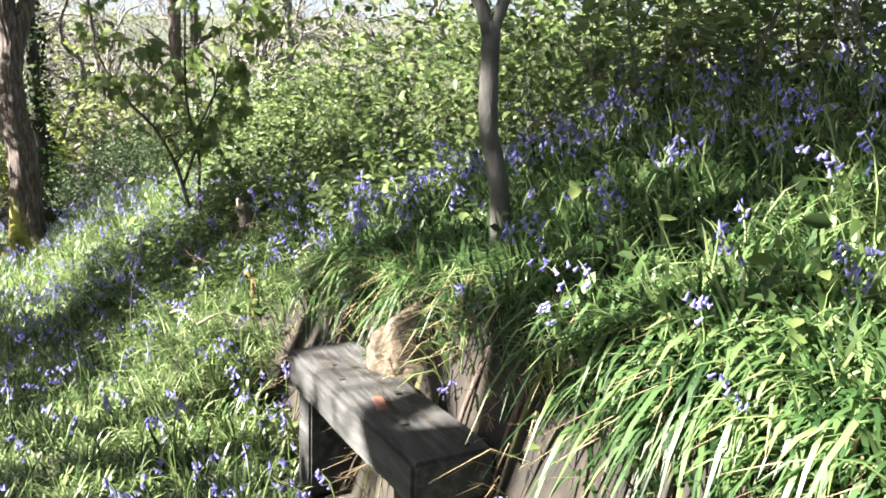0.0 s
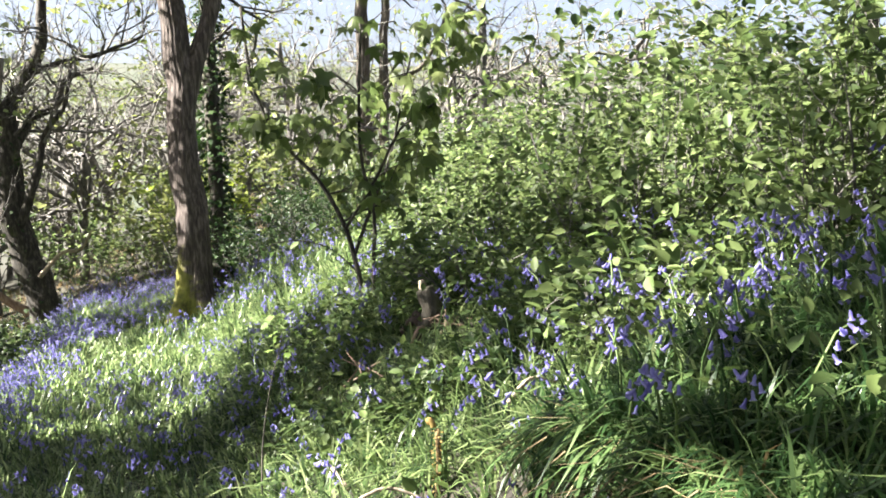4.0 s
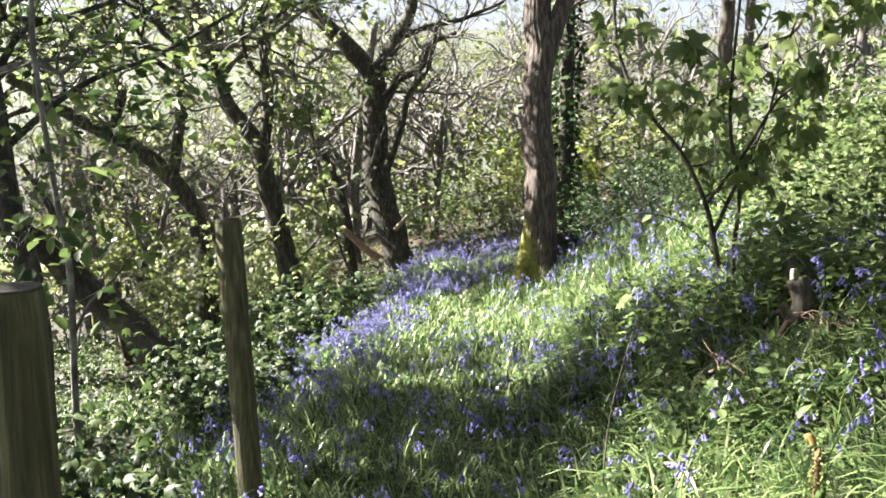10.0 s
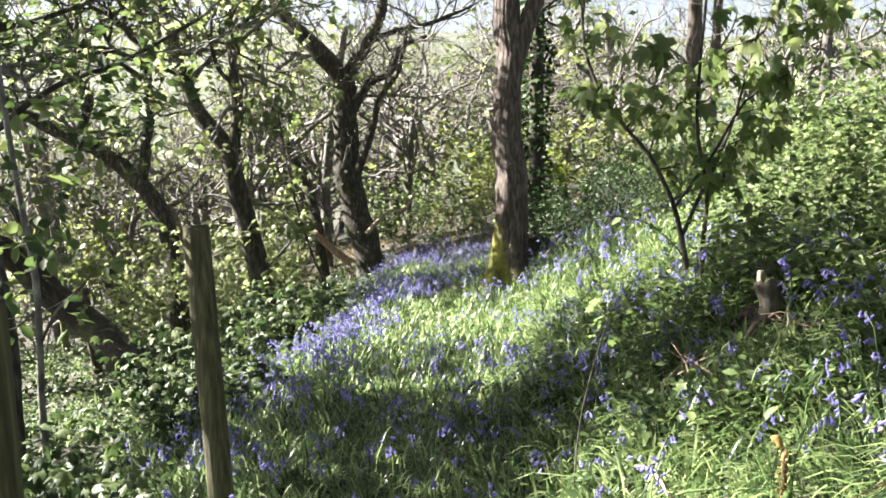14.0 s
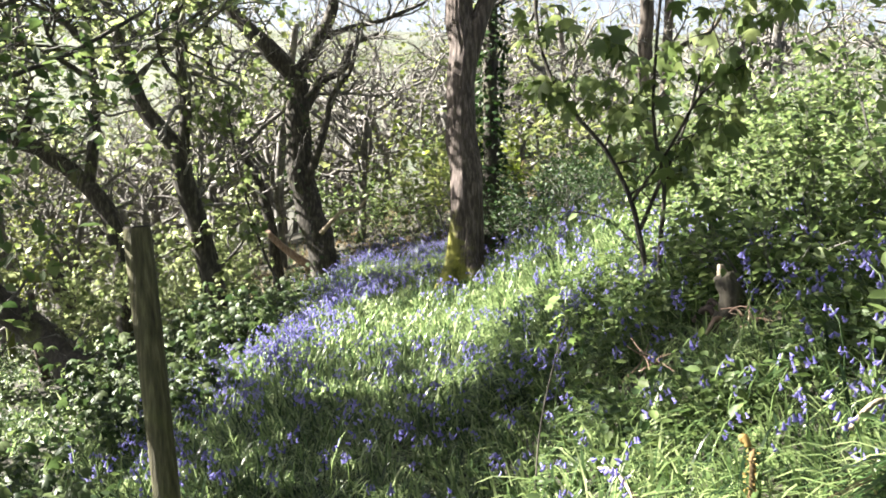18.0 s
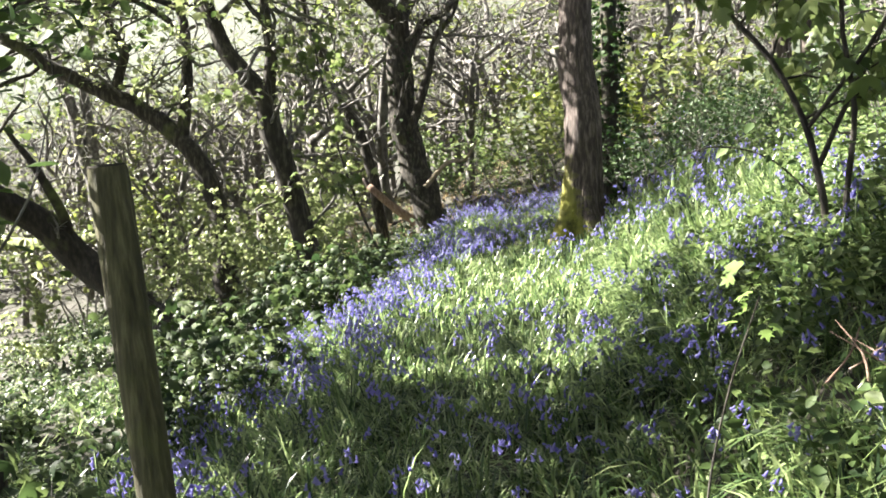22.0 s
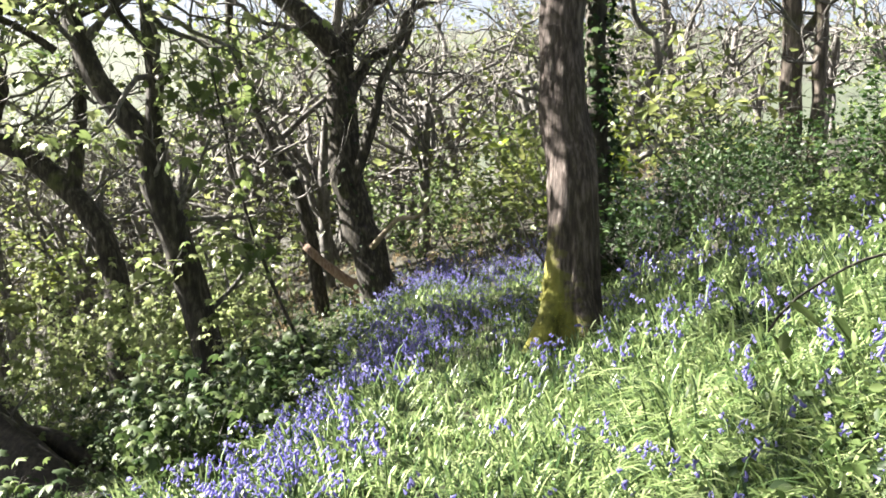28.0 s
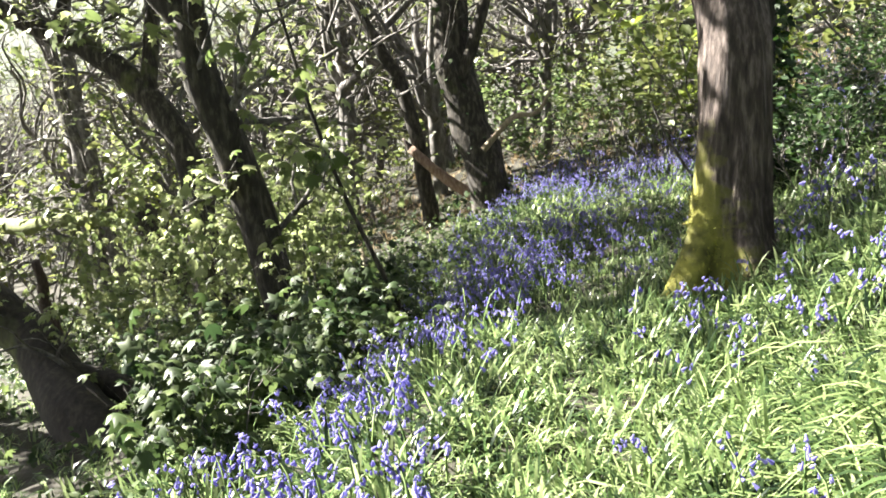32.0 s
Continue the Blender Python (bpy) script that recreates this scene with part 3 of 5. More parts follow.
bender = tree("bent_tree", "dark bent tree leaning out over the downhill side", [
    ("trunk", [(-13.0, 12.95, -3.9), (-13.23, 13.02, -2.99), (-13.42, 13.1, -2.1), (-13.66, 13.11, -1.36), (-14.04, 12.97, -0.79), (-14.55, 12.71, -0.37), (-15.04, 12.42, -0.11), (-15.47, 12.18, 0.13), (-16.5, 11.6, 0.8)], 0.20, 0.10, 16, 0.1, 0.25),
    ("limb", [(-13.98, 12.97, -0.85), (-14.0, 13.15, -0.14), (-14.09, 13.29, 0.75), (-14.29, 13.38, 1.72), (-14.33, 13.55, 3.4)], 0.11, 0.05, 10, 0.1, 0),
    ("limb", [(-14.95, 12.47, -0.13), (-14.91, 12.6, 0.25), (-14.87, 12.71, 0.61), (-15.14, 12.62, 1.02), (-15.2, 12.8, 2.2)], 0.09, 0.04, 9, 0.1, 0)],
    M_OAK, "tree", 23, M_TWIG, 30, 1.0, M_MAPLE, 1500, 0.095, shape=LOBED, droop=0.5, boughs=16)

broken = tree("tree_stump", "short broken trunk leaning on the downhill slope", [
    ("trunk", [(-15.4, 14.35, -4.7), (-15.67, 14.3, -4.28), (-16.06, 14.15, -3.63), (-16.32, 14.09, -3.03), (-16.46, 14.04, -2.76)], 0.26, 0.17, 14, 0.12, 0.2)], M_OAK, "tree trunk", 29)

tree("twin_stemmed_tree", "pair of grey stems rising from one foot below the path", [
    ("trunk", [(-18.6, 14.4, -5.4), (-18.67, 14.43, -4.3), (-19.09, 14.58, -2.45), (-19.6, 14.61, -0.8), (-20.01, 14.63, 0.56), (-20.6, 14.7, 3.2)], 0.17, 0.08, 12, 0.1, 0.2),
    ("stem", [(-18.5, 14.5, -5.4), (-18.42, 14.64, -4.3), (-18.97, 14.71, -2.35), (-19.37, 14.8, -0.8), (-19.48, 15.04, 0.47), (-19.1, 15.8, 2.9)], 0.16, 0.07, 12, 0.1, 0.2)],
    M_TWIG, "tree", 31, M_TWIG, 24, 1.1, M_YOUNG, 500, 0.08, boughs=10)

edge_tree = tree("dark_slender_tree", "dark slender leafy tree with crooked branches below the fence posts", [
    ("trunk", [(-6.4, 5.55, -2.0), (-6.58, 5.68, -0.45), (-6.76, 5.65, 0.1), (-6.88, 5.67, 0.66), (-7.0, 5.69, 1.15), (-7.14, 5.67, 1.57), (-7.3, 5.6, 2.3), (-7.5, 5.5, 4.2)], 0.095, 0.05, 12, 0.1, 0.2),
    ("limb", [(-6.86, 5.67, 0.55), (-6.6, 5.9, 0.86), (-6.39, 6.09, 1.05), (-6.1, 6.35, 1.2), (-5.7, 6.7, 1.5)], 0.026, 0.012, 8, 0.1, 0),
    ("limb", [(-6.95, 5.68, 0.95), (-6.9, 5.9, 1.35), (-6.6, 6.2, 1.5), (-6.3, 6.5, 1.75), (-5.9, 6.8, 2.6)], 0.028, 0.012, 8, 0.1, 0),
    # From here on: limbs added above the view to shade path and bank.
    ("limb", [(-7.2, 5.65, 1.9), (-6.8, 5.3, 2.5), (-6.3, 4.9, 3.0), (-5.8, 4.6, 3.8)], 0.045, 0.02, 8, 0.1, 0),
    ("limb", [(-7.3, 5.6, 2.4), (-7.0, 5.0, 2.9), (-6.8, 4.3, 3.3), (-6.6, 3.8, 4.1)], 0.045, 0.02, 8, 0.1, 0),
    ("limb", [(-7.4, 5.55, 3.3), (-6.4, 6.2, 4.4), (-5.4, 6.5, 5.0), (-4.6, 6.8, 5.4)], 0.05, 0.02, 8, 0.1, 0),
    ("limb", [(-7.45, 5.5, 3.8), (-7.0, 6.2, 4.8), (-6.2, 6.4, 5.6)], 0.05, 0.02, 8, 0.1, 0),
    ("limb", [(-7.45, 5.5, 3.9), (-7.0, 4.9, 4.8), (-6.3, 4.2, 5.5), (-5.6, 3.6, 6.0)], 0.05, 0.02, 8, 0.1, 0)],
    M_OAK, "tree", 37, M_TWIG, 80, 1.0, M_LEAF, 4600, 0.08, boughs=4)

ivy_tree = tree("ivy_clad_tree", "straight trunk wrapped in dark ivy behind the mossy tree", [
    ("trunk", [(-6.7, 13.75, -1.9), (-6.82, 13.81, -1.22), (-6.92, 13.97, -0.13), (-7.08, 14.15, 1.27), (-7.17, 14.31, 2.43), (-7.4, 14.5, 4.6)], 0.12, 0.08, 12, 0.1, 0.2)],
    M_IVY_BARK, "tree", 41, M_OAK, 8, 0.8, M_LEAF, 150, 0.06)

def ivy(tree_ob, count, seed, reach=0.07):
    """Ivy leaves close round a trunk."""
    rng, nrg = random.Random(seed), np.random.default_rng(seed)
    vs = [v for o in tree_ob.children if o.name.split(".")[0] == "trunk" for v in o.data.vertices]
    pl = []
    for _ in range(count):
        v = vs[rng.randrange(len(vs))]
        pl.append((v.co + v.normal * rng.uniform(0.0, reach) + Vector((rng.gauss(0, .03), rng.gauss(0, .03), rng.gauss(0, .06))), v.normal * 1.2))
    tagged(child("ivy", leaves("ivy", pl, LOBED, 0.075, nrg, M_IVY, 0.5, 0.7), tree_ob, "dark glossy ivy leaves"), kind="stuff")


for part_ob in oak.children:
    if part_ob.name.startswith("dead_spur"):
        part_ob.data.materials[0] = M_PALE_STICK
ivy(ivy_tree, 2200, 44, 0.12)
ivy(oak, 240, 45, 0.05)

bank_tree = tree("straight_bank_tree", "straight grey trunk standing among bushes on the bank", [
    ("trunk", [(-6.35, 18.6, -1.4), (-6.46, 18.85, -0.3), (-6.5, 18.95, 0.8), (-6.55, 19.0, 2.0), (-6.6, 19.1, 4.5)], 0.17, 0.11, 14, 0.1, 0.15),
    ("stem", [(-6.1, 18.7, -1.4), (-6.12, 18.95, 0.2), (-6.16, 19.05, 2.0), (-6.1, 19.3, 4.5)], 0.11, 0.07, 12, 0.1, 0.15),
    ("limb", [(-6.45, 18.9, 0.9), (-6.1, 19.2, 1.5), (-5.5, 19.5, 1.9), (-5.1, 19.6, 2.8)], 0.06, 0.03, 8, 0.1, 0)],
    M_GREY, "tree", 43, M_TWIG, 14, 0.9)

tree("thin_bank_tree", "thin grey trunk among the bushes on the bank", [
    ("trunk", [(-4.1, 18.5, -0.8), (-4.22, 18.79, 1.18), (-4.27, 18.96, 2.2), (-4.36, 19.12, 4.6)], 0.10, 0.06, 10, 0.1, 0.15)],
    M_TWIG, "tree", 47, M_TWIG, 12, 0.9)

small_tree = tree("young_tree", "young smooth-barked forked tree on the bank above the bench", [
    ("trunk", [(0.05, 3.40, 0.35), (0.02, 3.43, 0.85), (-0.02, 3.47, 1.04), (-0.03, 3.51, 1.24), (-0.035, 3.55, 1.44)], 0.040, 0.034, 14, 0.05, 0.2),
    ("limb", [(-0.035, 3.54, 1.40), (-0.075, 3.56, 1.51), (-0.14, 3.58, 1.65), (-0.3, 3.7, 2.3), (-0.35, 3.75, 3.2)], 0.030, 0.018, 10, 0.05, 0),
    ("limb", [(-0.03, 3.55, 1.40), (0.01, 3.57, 1.53), (0.045, 3.6, 1.66), (0.15, 3.75, 2.3), (0.2, 3.9, 3.2)], 0.027, 0.017, 10, 0.05, 0)],
    M_SMOOTH, "tree", 53, M_SMOOTH, 16, 0.7, M_LEAF, 1200, 0.08, zmin=2.0)

sycamore = tree("sycamore_sapling", "sycamore sapling with broad drooping lobed leaves on the bank", [
    ("trunk", [(-2.5, 7.66, -0.4), (-2.54, 7.63, -0.04), (-2.61, 7.63, 0.24), (-2.68, 7.64, 0.44), (-2.83, 7.6, 0.71), (-3.03, 7.53, 0.94), (-3.2, 7.48, 1.25), (-3.3, 7.5, 1.8)], 0.02, 0.009, 8, 0.05, 0.1),
    ("stem", [(-2.44, 7.62, -0.4), (-2.46, 7.60, 0.1), (-2.45, 7.58, 0.5), (-2.52, 7.52, 0.95), (-2.5, 7.5, 1.7)], 0.016, 0.008, 8, 0.05, 0.1),
    ("limb", [(-2.61, 7.63, 0.2), (-2.52, 7.7, 0.5), (-2.4, 7.8, 0.9), (-2.3, 7.9, 1.5)], 0.014, 0.007, 7, 0.05, 0),
    ("limb", [(-2.66, 7.64, 0.4), (-2.4, 7.5, 0.75), (-2.2, 7.35, 1.05), (-1.95, 7.2, 1.2)], 0.011, 0.006, 7, 0.05, 0)],
    M_OAK, "sapling", 57, M_OAK, 16, 0.35, M_SYC, 330, 0.115, shape=HANGING, droop=0.9)

pale_sapling = tree("pale_sapling", "thin pale sapling beside the fence posts", [
    ("trunk", [(-4.5, 4.6, -1.15), (-4.59, 4.62, -0.47), (-4.67, 4.68, 0.17), (-4.77, 4.69, 0.59), (-4.86, 4.7, 0.99), (-4.94, 4.73, 1.44), (-4.95, 4.85, 2.6), (-5.2, 4.7, 4.2)], 0.019, 0.010, 8, 0.05, 0.1),
    ("bare_twig", [(-4.63, 4.65, -0.12), (-4.58, 4.72, 0.05), (-4.5, 4.8, 0.16), (-4.43, 4.87, 0.30), (-4.4, 4.93, 0.43), (-4.38, 5.0, 0.67)], 0.008, 0.003, 6, 0.05, 0),
    ("bare_twig", [(-4.66, 4.66, 0.05), (-4.72, 4.6, -0.03), (-4.8, 4.52, -0.06)], 0.006, 0.003, 6, 0.05, 0),
    ("bare_twig", [(-4.72, 4.69, 0.35), (-4.62, 4.76, 0.52), (-4.55, 4.82, 0.75)], 0.007, 0.003, 6, 0.05, 0)],
    M_TWIG, "sapling", 59, M_TWIG, 20, 0.8, M_LEAF, 1800, 0.075)

tree("fallen_tree", "dark leaning dead tree with mossy roots below the path", [
    ("trunk", [(-9.35, 9.75, -3.05), (-10.2, 9.86, -2.82), (-10.95, 9.98, -2.56), (-11.65, 9.95, -2.15), (-12.15, 9.6, -1.6), (-12.5, 8.8, -0.8), (-12.9, 8.1, -0.2)], 0.26, 0.14, 22, 0.18, 0.15),
    ("root", [(-10.9, 10.0, -2.55), (-10.5, 10.22, -2.62), (-10.05, 10.3, -2.78), (-9.6, 10.35, -3.0)], 0.13, 0.07, 12, 0.16, 0.1),
    ("limb", [(-12.1, 9.7, -1.7), (-12.0, 9.55, -1.2), (-12.1, 9.35, -0.7), (-12.4, 9.2, -0.2)], 0.08, 0.03, 9, 0.12, 0.1)], M_BLACK, "fallen tree", 61, M_TWIG, 8, 0.5)
mossy_log = tree("mossy_log", "long moss-covered log lying across the slope below the trees", [
    ("trunk", [(-19.5, 12.7, -3.15), (-17.9, 12.85, -3.0), (-16.5, 12.9, -2.72), (-15.5, 13.2, -2.62)], 0.13, 0.09, 14, 0.16, 0.0),
    ("prop", [(-16.2, 12.9, -2.7), (-16.4, 13.0, -3.4), (-16.45, 13.05, -4.4)], 0.08, 0.07, 9, 0.12, 0.0),
    ("prop", [(-18.7, 12.8, -3.05), (-18.75, 12.85, -4.0), (-18.8, 12.9, -5.2)], 0.08, 0.07, 9, 0.12, 0.0)], M_MOSSY, "log", 62, M_TWIG, 14, 0.7)
curl = tree("twisted_root", "pale twisted root standing up beside the dead tree", [
    ("trunk", [(-12.62, 10.95, -3.7), (-12.63, 10.82, -2.9), (-12.72, 10.78, -2.55), (-12.58, 10.74, -2.3), (-12.52, 10.68, -2.05)], 0.075, 0.04, 10, 0.1, 0.2)], M_DEAD, "root", 63)
fallen = tree("broken_branch", "broken reddish branch propped against the oak", [
    ("trunk", [(-12.2, 17.0, -2.95), (-12.51, 17.05, -2.75), (-12.91, 16.84, -2.48), (-13.32, 16.64, -2.07)], 0.10, 0.06, 14, 0.12, 0.1),
    ("broken_end", [(-13.29, 16.655, -2.10), (-13.36, 16.62, -2.02), (-13.42, 16.6, -1.93)], 0.055, 0.02, 10, 0.3, 0)], M_DEAD, "branch", 67)
fallen.children[-1].data.materials[0] = M_RED_TWIG
tree("leaning_tree", "dark slender tree leaning away behind the oak", [
    ("trunk", [(-13.2, 16.95, -3.7), (-13.28, 16.8, -2.3), (-13.39, 16.77, -1.73), (-13.6, 16.75, -1.1), (-13.85, 16.7, -0.7), (-14.2, 16.6, -0.03), (-14.6, 16.5, 1.2), (-14.7, 16.6, 2.8)], 0.12, 0.06, 12, 0.1, 0.2)],
    M_OAK, "tree", 73, M_TWIG, 16, 0.9, M_MAPLE, 700, 0.085, zmin=-0.6, boughs=6)
stem = tree("slender_sapling", "thin dark sapling with lobed leaves beside the path", [
    ("trunk", [(-8.5, 11.7, -2.3), (-8.6, 11.5, -1.75), (-8.75, 11.3, -1.1), (-8.85, 11.15, -0.5), (-8.9, 11.0, 0.2), (-8.95, 10.9, 0.9)], 0.022, 0.008, 8, 0.05, 0.1)],
    M_OAK, "sapling", 79, M_TWIG, 9, 0.4, M_SYC, 130, 0.11, shape=HANGING, droop=0.8)
leaning_stick = tree("leaning_stick", "bare pale stick leaning among the leaves beside the path", [
    ("trunk", [(-9.0, 11.95, -2.45), (-9.18, 11.93, -2.1), (-9.35, 11.95, -1.75)], 0.03, 0.02, 8, 0.05, 0)], M_PALE_STICK, "stick", 71)


def crown(tree_ob, start, reach, count, leaf_n, leaf, seed, rise=0.6):
    """A crown added above a tree's trunk for shade: boughs, twigs and spring leaves."""
    rng, nrg = random.Random(seed), np.random.default_rng(seed)
    o = tree_ob.matrix_basis.translation
    tips = []
    for k in range(count):
        a = k * 2.4 + rng.uniform(-0.4, 0.4)
        p = Vector(start) - o + Vector((0, 0, rng.uniform(-1.0, 1.0)))
        tb = Tubes()
        tb.twigs(rng, p, Vector((math.cos(a), math.sin(a), rise * rng.uniform(0.4, 1.2))), reach * rng.uniform(0.45, 0.7), 0.05, 3, 0.5, 4, tips, 0.2)
        child("bough", tb.mesh("bough", M_OAK), tree_ob)
    pl = [(p + Vector((rng.gauss(0, .15), rng.gauss(0, .15), rng.gauss(0, .12))), d) for p, d in (tips[rng.randrange(len(tips))] for _ in range(leaf_n))]
    tagged(child("crown", leaves("crown", pl, DIAMOND, 0.16, nrg, leaf, 0.3), tree_ob), kind="stuff")


# Crowns mostly above the view, added to deepen shade and block sky light.
crown(main_tree, (-6.55, 12.05, 5.0), 5.5, 12, 7000, M_YOUNG, 501)
crown(small_tree, (-0.05, 3.75, 3.3), 3.0, 8, 3500, M_LEAF, 502, 0.9)
crown(edge_tree, (-6.9, 5.8, 2.9), 2.4, 7, 200, M_LEAF, 503)
crown(bender, (-14.3, 13.2, 2.6), 3.6, 9, 1600, M_LEAF, 506)
crown(bender, (-12.8, 12.1, 1.9), 2.4, 8, 1000, M_MAPLE, 509)
crown(bank_tree, (-6.55, 19.1, 4.8), 5.0, 9, 4000, M_YOUNG, 504)
crown(oak, (-12.9, 17.1, 5.0), 4.0, 8, 1500, M_YOUNG, 505)

# Unseen tree, added only to throw shade on the bank above the bench.
shade_tree = tree("tall_ash_tree", "unseen tall slender tree with a high leafy crown, added below the path for shade", [
    ("trunk", [(-6.5, 2.7, -2.3), (-6.5, 2.75, 0.0), (-6.45, 2.7, 2.5), (-6.5, 2.72, 5.0), (-6.5, 2.7, 7.2)], 0.11, 0.06, 14, 0.1, 0.25)], M_OAK, "tree", 83)
crown(shade_tree, (-6.5, 2.7, 6.3), 3.0, 12, 2600, M_LEAF, 508)

# ---- posts and bench ----
def fence_post(label, foot, head, r, seed):
    foot, head = Vector(foot), Vector(head)
    top = empty("fence_post", Matrix.Translation(foot))
    tagged(top, label, "fence post", "round fence posts beside the path")
    tb = Tubes()
    d = head - foot
    line = [d * t for t in (0, 0.1, 0.25, 0.4, 0.55, 0.7, 0.85, 0.97, 1.0)]
    rad = [r * (1 + 0.03 * noise.noise(Vector((k, seed, 0)))) for k in range(8)] + [r * 0.94]
    tb.add(line, rad, 28, 0.05, 0.05, seed, cap=False)
    child("post", tb.mesh("post", M_POST), top)
    tb = Tubes()
    tb.add([d * 0.999, d * 1.003], [r * 0.94, r * 0.90], 28, 0.0, 0.0, seed)
    child("sawn_top", tb.mesh("sawn_top", M_IVY_BARK, False), top, "weathered sawn end")
    return top


fence_post("round weathered wooden fence post leaning by the path", (-3.33, 4.57, -0.85), (-3.53, 4.63, 0.57), 0.052, 1.0)
fence_post("stout round wooden fence post standing near the path", (-2.13, 2.90, -0.60), (-2.19, 2.91, 0.80), 0.055, 5.0)


def timber(name, size, material, parent, m, bevel=0.012, rough=0.006, cuts=10):
    """A sawn timber with worn edges and an uneven surface."""
    bm = bmesh.new()
    bmesh.ops.create_cube(bm, size=1.0)
    bmesh.ops.scale(bm, vec=size, verts=bm.verts)
    long = [e for e in bm.edges if abs((e.verts[0].co - e.verts[1].co).x) > size[0] * 0.5]
    bmesh.ops.subdivide_edges(bm, edges=long, cuts=cuts)
    sharp = [e for e in bm.edges if e.is_manifold and e.calc_face_angle(0) > 0.5]
    bmesh.ops.bevel(bm, geom=sharp, offset=bevel, segments=2, affect="EDGES")
    for v in bm.verts:
        v.co += rough * noise.noise_vector(v.co * 7.0)
    me = bpy.data.meshes.new(name)
    bm.to_mesh(me)
    bm.free()
    me.materials.append(material)
    ob = child(name, me, parent)
    ob.matrix_basis = m
    return ob


def bench():
    u0, u1, v = 2.24, 3.41, 1.20
    a, b = Vector((*to_xy(u0, v), 0)), Vector((*to_xy(u1, v), 0))
    mid = (a + b) / 2
    ang = math.degrees(math.atan2((b - a).y, (b - a).x))
    gz = ground(mid.x, mid.y)
    top = empty("bench", pose(mid.x, mid.y, gz, 0, 0, ang))
    tagged(top, "weathered grey sleeper bench with a cracked top against the bank", "bench")
    h = 0.17 - gz
    seat = timber("seat", (1.20, 0.285, 0.155), M_BENCH, top, pose(0, 0, h - 0.0775), 0.014, 0.010)
    for x in (-0.47, 0.47):
        timber("leg", (0.13, 0.24, h - 0.10), M_BENCH, top, pose(x, 0, (h - 0.155) / 2 - 0.02), 0.01, 0.005, 2)
    for x, y, s, t in ((0.15, -0.03, 0.42, 6), (-0.15, 0.02, 0.36, -8), (0.42, 0.05, 0.2, 4), (0.3, 0.07, 0.3, -3), (-0.4, -0.05, 0.3, 5)):
        timber("crack", (s, 0.024, 0.006), M_BLACK, seat, pose(x, y, 0.0785, 0, 0, t), 0.002, 0.003, 6)

    timber("rotten_patch", (0.13, 0.04, 0.008), M_ROT, seat, pose(-0.12, 0.045, 0.079, 0, 0, -12), 0.003, 0.006, 6)


bench()


def mound(name, label, at, size, material, seed):
    """A lumpy mound of bare earth."""
    bm = bmesh.new()
    bmesh.ops.create_icosphere(bm, subdivisions=4, radius=1.0)
    for v in bm.verts:
        q = v.co.copy()
        v.co = Vector((q.x * size[0], q.y * size[1], q.z * size[2]))
        v.co *= 1 + 0.22 * noise.noise(q * 1.7 + Vector((seed, 0, 0))) + 0.10 * noise.noise(q * 5 + Vector((0, seed, 0)))
    me = bpy.data.meshes.new(name)
    bm.to_mesh(me)
    bm.free()
    me.materials.append(material)
    ob = new(name, me)
    ob.matrix_basis = Matrix.Translation(at)
    tagged(ob, label, "earth mound")


mound("earth_mound", "sandy mound of dry earth and roots behind the bench", (-0.28, 3.33, 0.10), (0.21, 0.15, 0.30), M_CLAY, 3)


def exposed_roots():
    top = empty("exposed_roots", Matrix.Translation(at_uv(2.6, 1.42)))
    tagged(top, "thin brown roots hanging from the cut earth bank", "roots")
    o = at_uv(2.6, 1.42)
    rng = random.Random(14)
    for k in range(22):
        u = rng.uniform(0.9, 4.2)
        a = at_uv(u, rng.uniform(1.50, 1.58), 0.03) - o
        m = at_uv(u + rng.uniform(-0.1, 0.1), rng.uniform(1.34, 1.40), 0.05) - o
        c = at_uv(u + rng.uniform(-0.2, 0.2), rng.uniform(1.20, 1.27), 0.02) - o
        tb = Tubes()
        tb.limb([a, m, c], rng.uniform(0.006, 0.016), 0.003, 6, 0.04, 0.3, 0, 0, k, 0.03)
        child("root", tb.mesh("root", M_DEAD if k % 3 else M_IVY_BARK), top)


exposed_roots()


# ---- shrubs ----
def shrub(name, label, height, width, stems, leaf_n, leaf_size, leaf, shape, seed, category="shrub", droop=0.3, bare=0.0, stem_r=0.008):
    rng, nrg = random.Random(seed), np.random.default_rng(seed)
    top = empty(name)
    tagged(top, label, category)
    tb, tips = Tubes(), []
    for k in range(stems):
        a = rng.uniform(0, 2 * math.pi)
        q = Vector((math.cos(a) * width * 0.6, math.sin(a) * width * 0.6, height * rng.uniform(0.6, 1.1)))
        p = Vector((math.cos(a), math.sin(a), 0)) * rng.uniform(0, width * 0.18) - Vector((0, 0, 0.12))
        tb.twigs(rng, p, q, height * rng.uniform(0.6, 0.95), stem_r * rng.uniform(0.6, 1.3), 2, 0.42, 3, tips, 0.3)
    tagged(child("twig_work", tb.mesh("twig_work", M_TWIG), top), kind="stuff")
    pl = []
    for _ in range(leaf_n):
        p, d = tips[rng.randrange(len(tips))]
        if p.z < bare * height:
            continue
        pl.append((p + Vector((rng.gauss(0, 0.05), rng.gauss(0, 0.05), rng.gauss(0, 0.04))), d))
    child("foliage", leaves("foliage", pl, shape, leaf_size, nrg, leaf, droop), top)
    return top


